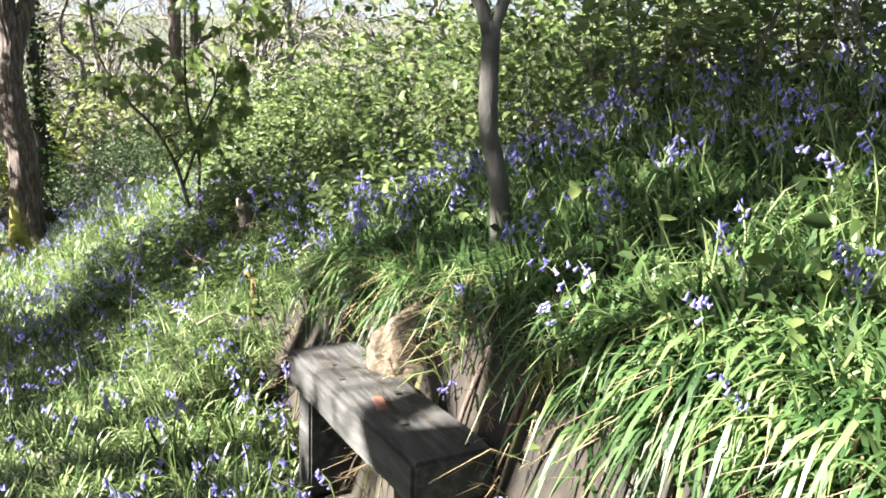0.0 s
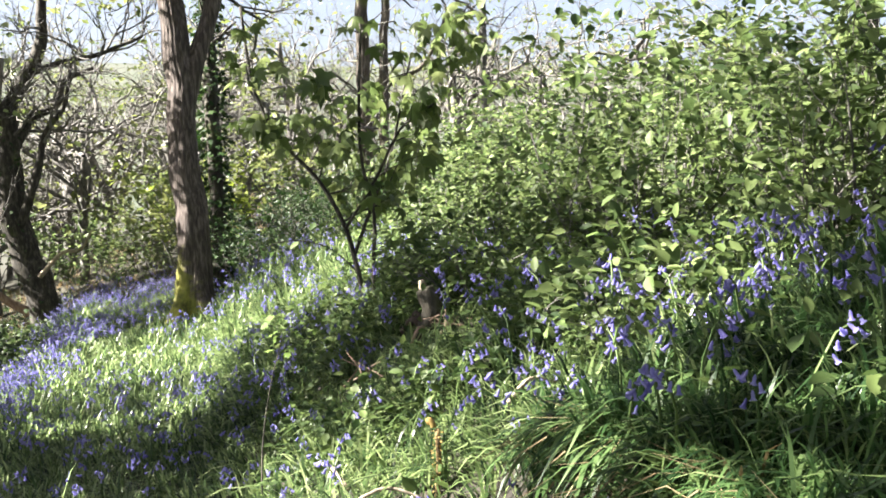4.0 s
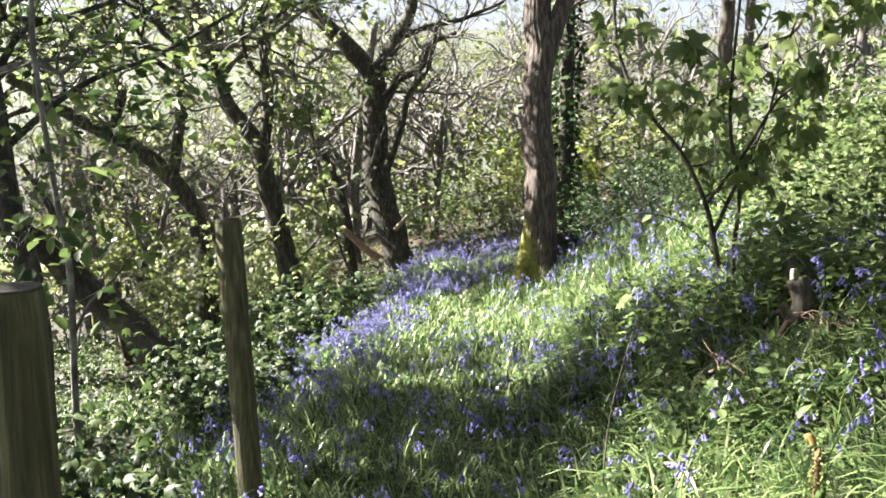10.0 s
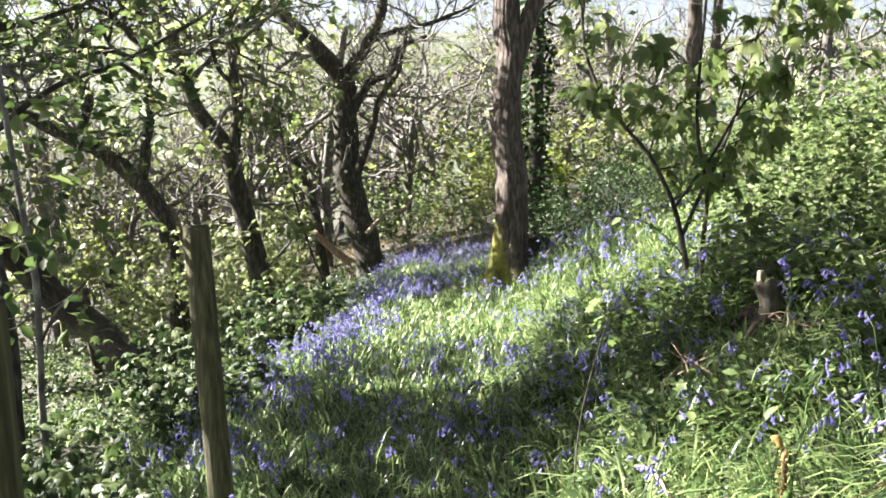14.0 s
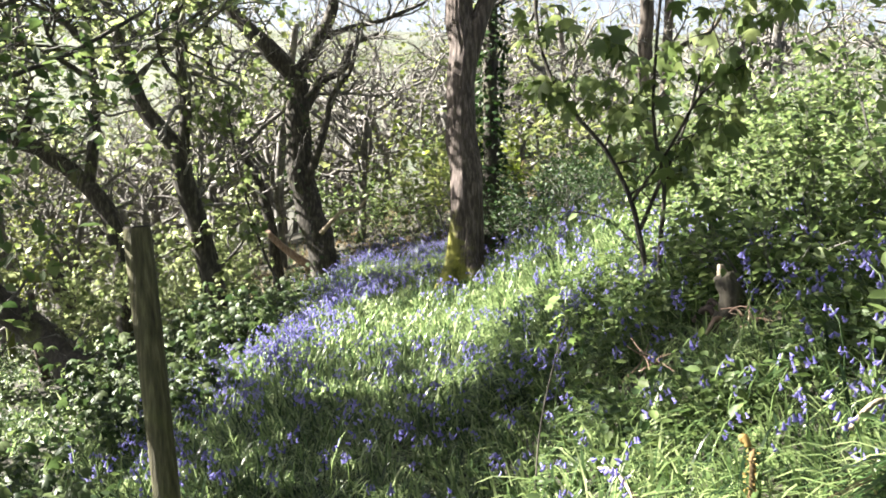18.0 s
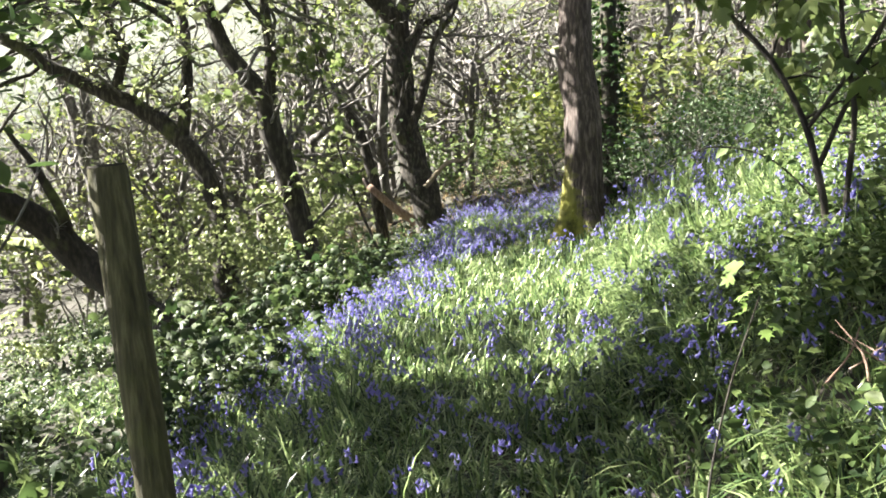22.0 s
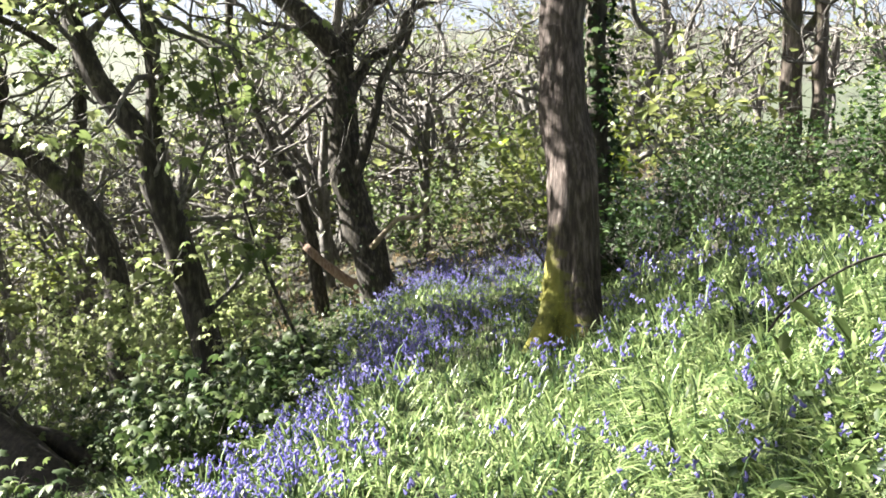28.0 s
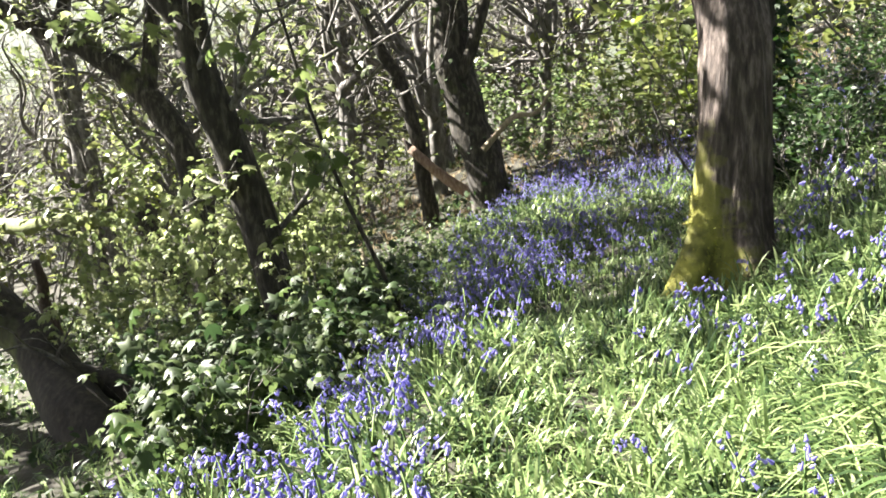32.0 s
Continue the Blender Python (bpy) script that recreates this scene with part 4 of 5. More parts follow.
def scatter(kinds, count, box, seed, lift=-0.02, size=(0.75, 1.3), keep=None, gap=0.0):
    rng = random.Random(seed)
    u0, u1, v0, v1 = box
    done, tries = [], 0
    while len(done) < count and tries < count * 30:
        tries += 1
        u, v = rng.uniform(u0, u1), rng.uniform(v0, v1)
        if keep and not keep(u, v):
            continue
        if gap and any((u - a) ** 2 + (v - b) ** 2 < gap * gap for a, b in done):
            continue
        done.append((u, v))
        k = rng.choice(kinds)
        s = rng.uniform(*size)
        p = at_uv(u, v, lift)
        k_ob = copy_thing(k, Matrix.Translation(p) @ Matrix.Rotation(rng.uniform(0, 6.28), 4, "Z"))
        k_ob.scale = (s, s, s * rng.uniform(0.85, 1.15))


def oak_clear(u, v):
    """The open ground round the foot of the oak."""
    return not (15.0 < u < 21.6 and -4.6 < v < -0.6)


def open_view(u, v):
    """The gap between the shrubs below the path, through which the dead tree shows."""
    return u < 6.5 or u > 15.5 or (abs(v - 0.44 + 0.465 * (u - 2.12)) > 0.7 and abs(v - 0.23 + 0.8 * (u - 7.8)) > 0.7)


def dead_tree_clear(u, v):
    """The hollow with the fallen tree stays open."""
    return not (11.2 < u < 15.6 and abs(v + 0.0 + 0.66 * (u - 7.6)) < 0.75)


low = [shrub("bramble", "low leafy bramble bush on the bank", 0.55, 0.55, 5, 330, 0.075, M_HAZEL, OVAL, 100 + i) for i in range(3)]
mid = [shrub("leafy_bush", "leafy green bush with fresh spring leaves", 1.1, 0.8, 6, 560, 0.088, M_HAZEL, OVAL, 110 + i, stem_r=0.011) for i in range(3)]
young = [shrub("young_leaved_bush", "thin bush with yellow-green young leaves and bare stems", 1.5, 0.8, 6, 420, 0.105, M_YOUNG, OVAL, 120 + i, bare=0.15, stem_r=0.013) for i in range(3)]
dark = [shrub("holly_bush", "dense dark evergreen bush behind the bluebells", 1.5, 1.0, 8, 1100, 0.085, M_IVY, OVAL, 130 + i, stem_r=0.012) for i in range(2)]
broad = [shrub("maple_bush", "broad-leaved maple bush with shade-darkened leaves on the slope below the path", 0.75, 0.6, 6, 270, 0.105, M_SHADED_LEAF, HANGING, 160 + i, "shrub", 0.45, 0.1) for i in range(3)]
tall = [shrub("maple_bush", "tall maple bush with drooping pale green lobed leaves", 1.8, 1.1, 6, 400, 0.10, M_MAPLE, HANGING, 170 + i, "shrub", 0.8, 0.12, 0.013) for i in range(2)]
bright = [shrub("spring_bush", "bright yellow-green bush beyond the trees", 1.6, 1.0, 7, 800, 0.12, M_GORSE, OVAL, 150 + i, bare=0.3, stem_r=0.014) for i in range(1)]

scatter(low, 40, (4.4, 15, 1.9, 3.4), 1, size=(0.55, 0.95), keep=lambda u, v: v > 1.6 + 0.12 * max(0, u - 7), gap=0.3)
scatter(mid + low, 40, (3.2, 17, 2.9, 5.5), 2, size=(0.6, 1.0), gap=0.4)
scatter(mid + young, 34, (0.5, 20, 4.2, 10), 3, size=(0.8, 1.25), gap=0.6)
scatter(dark, 11, (13.5, 18, 1.0, 3.6), 4, size=(0.5, 0.8), gap=0.5)
scatter(tall, 8, (14.4, 20, -6.5, -1.9), 5, size=(0.6, 0.85), gap=0.9, keep=lambda u, v: open_view(u, v) and not (u > 16.5 and v > -3.6) and oak_clear(u, v))
scatter(broad, 38, (5.0, 15, -4.2, -1.45), 6, size=(0.45, 0.85), gap=0.42, keep=lambda u, v: (u - 8.2) ** 2 + (v + 3.6) ** 2 > 1.0 and open_view(u, v) and dead_tree_clear(u, v))
scatter(low, 14, (3.5, 16, -6.5, -3.0), 16, size=(0.6, 1.0), gap=0.6, keep=lambda u, v: open_view(u, v) and dead_tree_clear(u, v))
scatter(mid, 12, (2.5, 7.5, 3.2, 5.2), 17, size=(0.85, 1.15), gap=0.5)
scatter(young, 15, (14, 30, -14, -3.5), 7, size=(1.0, 1.7), gap=0.9, keep=oak_clear)
scatter(mid + young, 14, (17, 26, -2.5, 3), 8, size=(0.9, 1.5), gap=0.8, keep=oak_clear)
for k, (u, v, s) in enumerate(((8.3, 2.3, 0.6), (7.4, 2.5, 0.65), (6.6, 2.7, 0.65), (9.2, 2.7, 0.65), (7.9, 3.1, 0.8))):
    copy_thing(mid[k % 3], Matrix.Translation(at_uv(u, v, -0.02)) @ Matrix.Scale(s, 4) @ Matrix.Rotation(k * 1.3, 4, "Z"))
for k, (u, v, s) in enumerate(((12.6, -1.95, 0.65), (13.2, -2.05, 0.75), (14.0, -2.05, 0.7), (14.8, -2.2, 0.7), (13.6, -2.7, 0.8))):
    copy_thing(broad[k % 3], Matrix.Translation(at_uv(u, v, -0.02)) @ Matrix.Scale(s, 4) @ Matrix.Rotation(k * 1.9, 4, "Z"))
for k, (u, v, s) in enumerate(((14.9, -2.7, 0.7), (15.8, -3.0, 0.8), (16.9, -3.4, 0.9), (15.3, -3.6, 0.8), (17.6, -4.2, 0.9), (19.2, -4.4, 0.9))):
    copy_thing(tall[k % 2], Matrix.Translation(at_uv(u, v, -0.02)) @ Matrix.Scale(s, 4) @ Matrix.Rotation(k * 1.9, 4, "Z"))
copy_thing(bright[0], Matrix.Translation(at_uv(18.6, 0.9, 0.2)))
copy_thing(bright[0], Matrix.Translation(at_uv(24, -9.5, -0.05)) @ Matrix.Scale(1.3, 4))
for k in low + mid + young + dark + bright + broad + tall:
    for o in list(k.children_recursive) + [k]:
        bpy.data.objects.remove(o)


# ---- the bare thicket further down ----
def bare_tree(seed):
    rng = random.Random(seed)
    top = empty("bare_tree")
    tagged(top, "bare grey tree with twisting twigs in the thicket downhill", "tree", "bare trees of the thicket")
    tb = Tubes()
    h = rng.uniform(1.9, 2.9)
    line = tb.limb([(0, 0, -0.4), (rng.uniform(-.2, .2), rng.uniform(-.2, .2), h * .4), (rng.uniform(-.5, .5), rng.uniform(-.5, .5), h)], 0.075, 0.045, 9, 0.2, 0.15, 0.1, 0.2, seed)
    child("trunk", tb.mesh("trunk", M_TWIG), top)
    tb, tips = Tubes(), []
    for k in range(5):
        i = rng.randint(len(line) // 3, len(line) - 1)
        tb.twigs(rng, line[i], Vector((rng.uniform(-1, 1), rng.uniform(-1, 1), rng.uniform(0.1, 0.9))), rng.uniform(1.2, 2.1), 0.042, 3, 1.0, 3, tips, 0.35)
    tagged(child("twig_work", tb.mesh("twig_work", M_TWIG), top), kind="stuff")
    pl = [(tips[k][0] + Vector((rng.gauss(0, .1), rng.gauss(0, .1), rng.gauss(0, .1))), tips[k][1]) for k in (rng.randrange(len(tips)) for _ in range(120))]
    tagged(child("foliage", leaves("foliage", pl, DIAMOND, 0.12, np.random.default_rng(seed), M_YOUNG), top), kind="stuff")
    return top


bare = [bare_tree(200 + i) for i in range(3)]
scatter(bare, 30, (22, 36, -9, 1.5), 9, size=(1.2, 1.8), gap=1.1)
scatter(bare, 34, (20, 42, -26, -8), 19, size=(1.1, 1.7), gap=1.5)
scatter(bare, 44, (26, 48, -24, 3), 29, size=(1.2, 2.0), gap=1.3)
scatter(bare, 24, (20, 38, 0, 14), 10, size=(1.0, 1.6), gap=1.5)
for k in bare:
    for o in list(k.children_recursive) + [k]:
        bpy.data.objects.remove(o)


# ---- leafy trees added beside and below the path for shade ----
def thorn_tree(seed):
    rng = random.Random(seed)
    top = empty("hawthorn_tree")
    tagged(top, "leafy hawthorn tree added out of view on the downhill side to shade the path", "tree", "hawthorns below the path")
    tb = Tubes()
    line = tb.limb([(0, 0, -0.5), (rng.uniform(-.2, .2), rng.uniform(-.2, .2), 1.2), (rng.uniform(-.4, .4), rng.uniform(-.4, .4), 2.4), (rng.uniform(-.5, .5), rng.uniform(-.5, .5), 3.8)], 0.12, 0.06, 10, 0.15, 0.15, 0.1, 0.2, seed)
    child("trunk", tb.mesh("trunk", M_OAK), top)
    tb, tips = Tubes(), []
    for k in range(10):
        i = rng.randint(int(len(line) * 0.45), len(line) - 1)
        tb.twigs(rng, line[i], Vector((rng.uniform(-1, 1), rng.uniform(-1, 1), rng.uniform(0.0, 0.9))), rng.uniform(1.1, 1.8), 0.035, 3, 0.6, 2, tips)
    tagged(child("twig_work", tb.mesh("twig_work", M_OAK), top), kind="stuff")
    some = [k for k in range(len(tips)) if noise.noise(tips[k][0] * 1.1 + Vector((seed, 0, 0))) > -0.05]
    pl = [(tips[k][0] + Vector((rng.gauss(0, .12), rng.gauss(0, .12), rng.gauss(0, .1))), tips[k][1]) for k in (rng.choice(some) for _ in range(1350))]
    tagged(child("foliage", leaves("foliage", pl, DIAMOND, 0.14, np.random.default_rng(seed), M_LEAF), top), kind="stuff")
    return top


thorns = [thorn_tree(400 + i) for i in range(3)]
# Set out of view, where their crowns shade the path and the slope.
for k, (x, y, s) in enumerate(((-5.9, 1.0, 1.8), (-9.3, 4.35, 1.65), (-7.3, -2.5, 1.6), (-14.4, 9.0, 1.75), (-15.5, 8.6, 1.5), (-17.4, 10.2, 1.6), (-12.6, 4.4, 1.5), (-19.0, 11.8, 1.6), (-10.6, 3.4, 1.4), (-5.7, 2.2, 1.3))):
    t = copy_thing(thorns[k % 3], Matrix.Translation((x, y, ground(x, y) - 0.05)) @ Matrix.Rotation(k * 1.7, 4, "Z"))
    t.scale = (s, s, s * 1.7) if s < 1.35 or not k else (s, s, s)
# Added on the high side to hold back light from the sky.
for k, (u, v, s) in enumerate(((1.5, 8.0, 1.7), (5.5, 9.0, 1.8), (9.5, 8.2, 1.6), (13.0, 9.5, 1.7), (-2.5, 5.0, 1.7), (-3.5, 1.5, 1.8), (-1.0, 9.5, 1.8))):
    t = copy_thing(thorns[k % 3], Matrix.Translation(at_uv(u, v, -0.05)) @ Matrix.Rotation(k * 2.1, 4, "Z"))
    t.scale = (s, s, s)
    tagged(t, "leafy hawthorn tree added on the high side of the path to block sky light", "tree", "hawthorns above the path")
for k in thorns:
    for o in list(k.children_recursive) + [k]:
        bpy.data.objects.remove(o)


# ---- grass, bluebell leaves, bluebells ----
def blades(name, label, count, box, seed, material, length, width, weight=None, lean=0.5, curl=1.0):
    rg = np.random.default_rng(seed)
    tuft = 12
    u = rg.uniform(box[0], box[1], count // tuft * 2)
    v = rg.uniform(box[2], box[3], count // tuft * 2)
    if weight is not None:
        w = np.array([weight(a, b) for a, b in zip(u, v)])
        ok = rg.uniform(0, 1, len(u)) < w
        u, v = u[ok], v[ok]
    u, v = u[:count // tuft], v[:count // tuft]
    size = np.repeat(rg.uniform(0.6, 1.25, len(u)), tuft)
    u = np.repeat(u, tuft) + rg.normal(0, 0.026, len(u) * tuft)
    v = np.repeat(v, tuft) + rg.normal(0, 0.026, len(v) * tuft)
    n = len(u)
    x, y = -0.5 * u + 0.866 * v, 0.866 * u + 0.5 * v
    z = np.array([ground(a, b) for a, b in zip(x, y)]) - 0.01
    e = 0.06
    zx = np.array([ground(a + e, b) for a, b in zip(x, y)]) - z
    zy = np.array([ground(a, b + e) for a, b in zip(x, y)]) - z
    gx, gy = np.clip(-zx / e, -1.5, 1.5), np.clip(-zy / e, -1.5, 1.5)
    # leaves of one plant lie together
    an = np.repeat(rg.uniform(0, 2 * np.pi, n // tuft), tuft) + rg.normal(0, 1.0, n)
    hx, hy = np.cos(an) + gx * lean, np.sin(an) + gy * lean
    hl = np.hypot(hx, hy) + 1e-6
    hx, hy = hx / hl, hy / hl
    L = length * size * rg.uniform(0.6, 1.25, n) * (1 - 0.4 * np.exp(-((v + 0.1) / 0.45) ** 2)) * np.where(u > 12.5, 0.7, 1.0)
    b = rg.uniform(0.30, 1.0, n) + 0.15 * (lean > 0.55)
    W = width * rg.uniform(0.6, 1.3, n) * np.sqrt(L / length)
    rows = []
    steps = ((0, 0.65), (0.35, 1.0), (0.72, 0.8), (1.0, 0.0)) if box[0] < 10 and count > 15000 else ((0, 0.7), (0.5, 1.0), (1.0, 0.0))
    if curl > 1:
        steps = ((0, 0.6), (0.25, 0.95), (0.5, 1.0), (0.75, 0.75), (1.0, 0.0))
    for s, ws in steps:
        hz = L * b * (0.55 * s + 0.35 * s * s) / curl ** 0.6
        up = L * (s * (1 - 0.2 * b) - 0.85 * b * curl * s * s)
        cx, cy, cz = x + hx * hz, y + hy * hz, z + up
        if ws:
            rows.append(np.stack([cx - hy * W * ws / 2, cy + hx * W * ws / 2, cz], 1))
            rows.append(np.stack([cx + hy * W * ws / 2, cy - hx * W * ws / 2, cz], 1))
        else:
            rows.append(np.stack([cx, cy, cz], 1))
    V = np.stack(rows, 1)
    k = len(steps) * 2 - 1
    f = np.array([q for i in range(0, k - 3, 2) for q in ((i, i + 1, i + 3), (i, i + 3, i + 2))] + [(k - 3, k - 2, k - 1)])
    F = (f[None] + (np.arange(n) * k)[:, None, None]).reshape(-1, 3)
    ob = new(name, mesh(name, V.reshape(-1, 3), F, material))
    tagged(ob, label, "grass", kind="stuff")


def bench_clear(u, v):
    return not (2.1 < u < 3.55 and 0.98 < v < 1.42)


def g_weight(u, v):
    if not bench_clear(u, v) or (0.9 < u < 4.3 and 1.2 < v < 1.42):
        return 0.0
    w = (1.0 + 0.8 * math.exp(-((v + 0.1) / 0.6) ** 2)) * 0.62 if v > -1.7 else 0.62 * max(0.0, 1 - (-1.7 - v) / 1.2)
    if v > 2.2:
        w *= max(0.15, 1 - (v - 2.2) / 2.0)
    w *= 0.75 + 0.25 * (0.5 + noise.noise(Vector((u * 1.3, v * 1.3, 5))))
    return w * (1 - 0.7 * sstep(5.6, 6.4, u) * (1 - sstep(8.4, 9.4, u)) * sstep(0.6, 1.2, v))


blades("grass_and_leaves", "thick arching green bluebell leaves and grass along the path", 96000, (0.3, 9.5, -2.4, 3.5), 1, M_GRASS, 0.275, 0.0095, g_weight)
blades("grass_and_leaves", "lush green bluebell leaves further along the path", 56000, (9.5, 20.5, -2.4, 2.8), 2, M_GRASS, 0.30, 0.013, g_weight)
blades("grass_and_leaves", "thick bright arching tufts of leaves on the sunlit bank", 44000, (7.2, 13.2, -0.6, 2.3), 6, M_GRASS, 0.31, 0.0105, lambda u, v: 0.4 + 0.6 * (v > 0.2), 0.2, 1.15)
blades("grass_and_leaves", "green undergrowth of long leaves beyond the trees", 4500, (20, 27, -6, 5), 5, M_GRASS, 0.35, 0.025)
blades("dry_grass", "pale dry grass and dead stems on the rise beyond the oak", 7000, (20.8, 27, -5, 4), 17, M_DRYGRASS, 0.42, 0.012, None, 0.2)
blades("grass_and_leaves", "coarse grass and leaves on the slope below the path", 12000, (10.2, 20, -8.5, -2.0), 7, M_GRASS, 0.30, 0.018, None, 0.3)
blades("grass_and_leaves", "rough grass round the start of the path", 11000, (-5, 0.8, -4, 6), 8, M_GRASS, 0.34, 0.022, None, 0.3)
blades("grass_and_leaves", "rough grass on the slope below the path", 11000, (-1, 10.2, -8, -2.2), 9, M_GRASS, 0.34, 0.022, None, 0.3)
blades("grass_and_leaves", "rough grass under the bushes of the bank", 11000, (0, 16, 3.2, 9), 10, M_GRASS, 0.34, 0.022, None, 0.3)
blades("hanging_grass", "lush green leaves hanging thickly over the edge of the cut bank", 15000, (0.2, 4.3, 1.46, 2.6), 4, M_LUSH, 0.26, 0.012, lambda u, v: 0.0 if 2.0 < u < 3.45 and v < 1.66 else 0.5, 0.35, 1.25)
blades("hanging_grass", "long lush leaves drooping down the face of the cut bank", 3800, (0.1, 1.95, 1.42, 1.62), 14, M_LUSH, 0.33, 0.014, None, 0.5, 1.7)
blades("hanging_grass", "long green leaves hanging over the earth face behind the bench", 2200, (2.0, 4.4, 1.43, 1.60), 16, M_LUSH, 0.33, 0.010, lambda u, v: 0.2 if 2.1 < u < 3.15 else 0.6, 0.5, 1.5)
blades("grass_and_leaves", "loose tufts of grass among twigs at the foot of the bank", 3200, (4.3, 7.2, 0.95, 1.7), 41, M_GRASS, 0.2, 0.007, None, 0.2, 1.2)
blades("tufted_grass", "dense tuft of fine dark green grass above the bench", 9000, (2.3, 4.3, 1.50, 2.2), 15, M_LUSH, 0.28, 0.0065, None, 0.2, 1.2)
blades("dry_grass", "straw-coloured dry grass on the cut bank", 900, (0.5, 4.4, 1.28, 1.58), 3, M_DRYGRASS, 0.26, 0.005, None, 0.9)


def stump_clear(u, v):
    return (u - 6.2) ** 2 + (v - 1.5) ** 2 > 0.16


def herbs(name, label, count, box, seed, size, material, weight):
    """Small leaves close over the ground."""
    rg, rng = np.random.default_rng(seed), random.Random(seed)
    pl = []
    while len(pl) < count:
        u, v = rng.uniform(box[0], box[1]), rng.uniform(box[2], box[3])
        if rng.random() > weight(u, v):
            continue
        for _ in range(6):
            p = at_uv(u + rng.gauss(0, 0.06), v + rng.gauss(0, 0.06))
            pl.append((p + Vector((0, 0, rng.uniform(0.02, 0.22))), Vector((rng.uniform(-1, 1), rng.uniform(-1, 1), 0.3))))
    tagged(new(name, leaves(name, pl, OVAL, size, rg, material, 0.1)), label, "undergrowth", kind="stuff")


herbs("undergrowth", "low leafy undergrowth on the slope below the path", 24000, (2.5, 22, -9.5, -1.1), 31, 0.07, M_SHADED_LEAF, lambda u, v: min(1, 0.25 + (-1.1 - v) * 0.6) * (1.0 if dead_tree_clear(u, v) else 0.35))
herbs("undergrowth", "low leafy herbs and brambles among the bluebells of the bank", 12000, (1.0, 17, 0.9, 5.5), 32, 0.065, M_LEAF, lambda u, v: min(1, 0.1 + (v - 0.9) * 0.35) * bench_clear(u, v) * stump_clear(u, v))


herbs("undergrowth", "tangled brambles and leafy herbs in the shade below the sapling", 9000, (5.2, 9.2, 0.7, 2.6), 33, 0.05, M_LEAF, lambda u, v: min(1, (v - 0.6) * 1.4) * stump_clear(u, v))


def bell_mesh(rg, x, y, z, scale=1.0, bells=7, rings=((0, 0.0016), (0.006, 0.0038), (0.016, 0.0042), (0.021, 0.0085))):
    """Vertices and faces of one bluebell: an arched stem and its hanging bells."""
    L = 0.33 * scale * rg.uniform(0.75, 1.2)
    a = rg.uniform(0, 6.283)
    h = np.array([math.cos(a), math.sin(a), 0.0])
    arch = rg.uniform(0.2, 0.42) * L

    def stem(s):
        return np.array([x, y, z]) + h * (arch * s ** 3) + np.array([0, 0, L * (s - 0.16 * s ** 5)])
    sv, sf, bv, bf = [], [], [], []
    w = 0.004
    side = np.array([-h[1], h[0], 0])
    for s in (0, 0.5, 0.8, 1.0):
        p = stem(s)
        sv += [p - side * w, p + side * w, p + h * w]
    for i in range(3):
        for k in range(3):
            k2 = (k + 1) % 3
            sf.append((i * 3 + k, i * 3 + k2, i * 3 + 3 + k2))
            sf.append((i * 3 + k, i * 3 + 3 + k2, i * 3 + 3 + k))
    for j in range(bells):
        s = 0.66 + 0.34 * (j / (bells - 1)) ** 0.8
        o = rg.normal(0, 0.011, 3) * scale
        p = stem(s) + h * 0.014 * scale + o
        d = np.array([h[0] * 0.5 + rg.normal(0, .5), h[1] * 0.5 + rg.normal(0, .5), -0.9])
        d /= np.linalg.norm(d)
        e1 = np.cross(d, [0.3, 0.9, 0.1])
        e1 /= np.linalg.norm(e1)
        e2 = np.cross(d, e1)
        n0 = len(bv)
        for dd, rr in rings:
            for k in range(5):
                q = 2 * math.pi * k / 5
                bv.append(p + scale * (d * dd + rr * (e1 * math.cos(q) + e2 * math.sin(q))))
        for i in range(len(rings) - 1):
            for k in range(5):
                k2 = (k + 1) % 5
                bf.append((n0 + i * 5 + k, n0 + i * 5 + k2, n0 + i * 5 + 5 + k2))
                bf.append((n0 + i * 5 + k, n0 + i * 5 + 5 + k2, n0 + i * 5 + 5 + k))
    return sv, sf, bv, bf


def drift(u, v):
    """How thick the bluebells stand."""
    if not bench_clear(u, v):
        return 0.0
    path = math.exp(-((v + 0.1) / 0.38) ** 2)
    w = 0.065
    w += 1.0 * math.exp(-((u - 10.4) / 1.6) ** 2 - ((v + 1.0) / 0.5) ** 2)
    w += 0.75 * math.exp(-((u - 14.2) / 1.3) ** 2 - ((v + 0.9) / 0.7) ** 2)
    w += 0.9 * math.exp(-((u - 20.2) / 1.0) ** 2 - ((v + 0.5) / 1.4) ** 2)
    w += 0.25 * math.exp(-((u - 17.0) / 1.5) ** 2 - ((v + 0.3) / 1.0) ** 2)
    w += 0.12 * math.exp(-((u - 12) / 1.6) ** 2 - ((v - 1.2) / 0.8) ** 2)
    w += 0.20 * math.exp(-((u - 8) / 1.5) ** 2 - ((v - 1.3) / 0.8) ** 2)
    w += 0.18 * math.exp(-((u - 4) / 1.5) ** 2 - ((v - 2.2) / 0.9) ** 2)
    w *= 1 - (0.85 if u < 13.5 else 0.3) * path
    w += 0.22 * math.exp(-((u - 7.4) / 1.3) ** 2 - ((v + 0.4) / 0.9) ** 2)
    if v < -1.9 or v > 3.2:
        w *= 0.15
    return min(1.0, w)


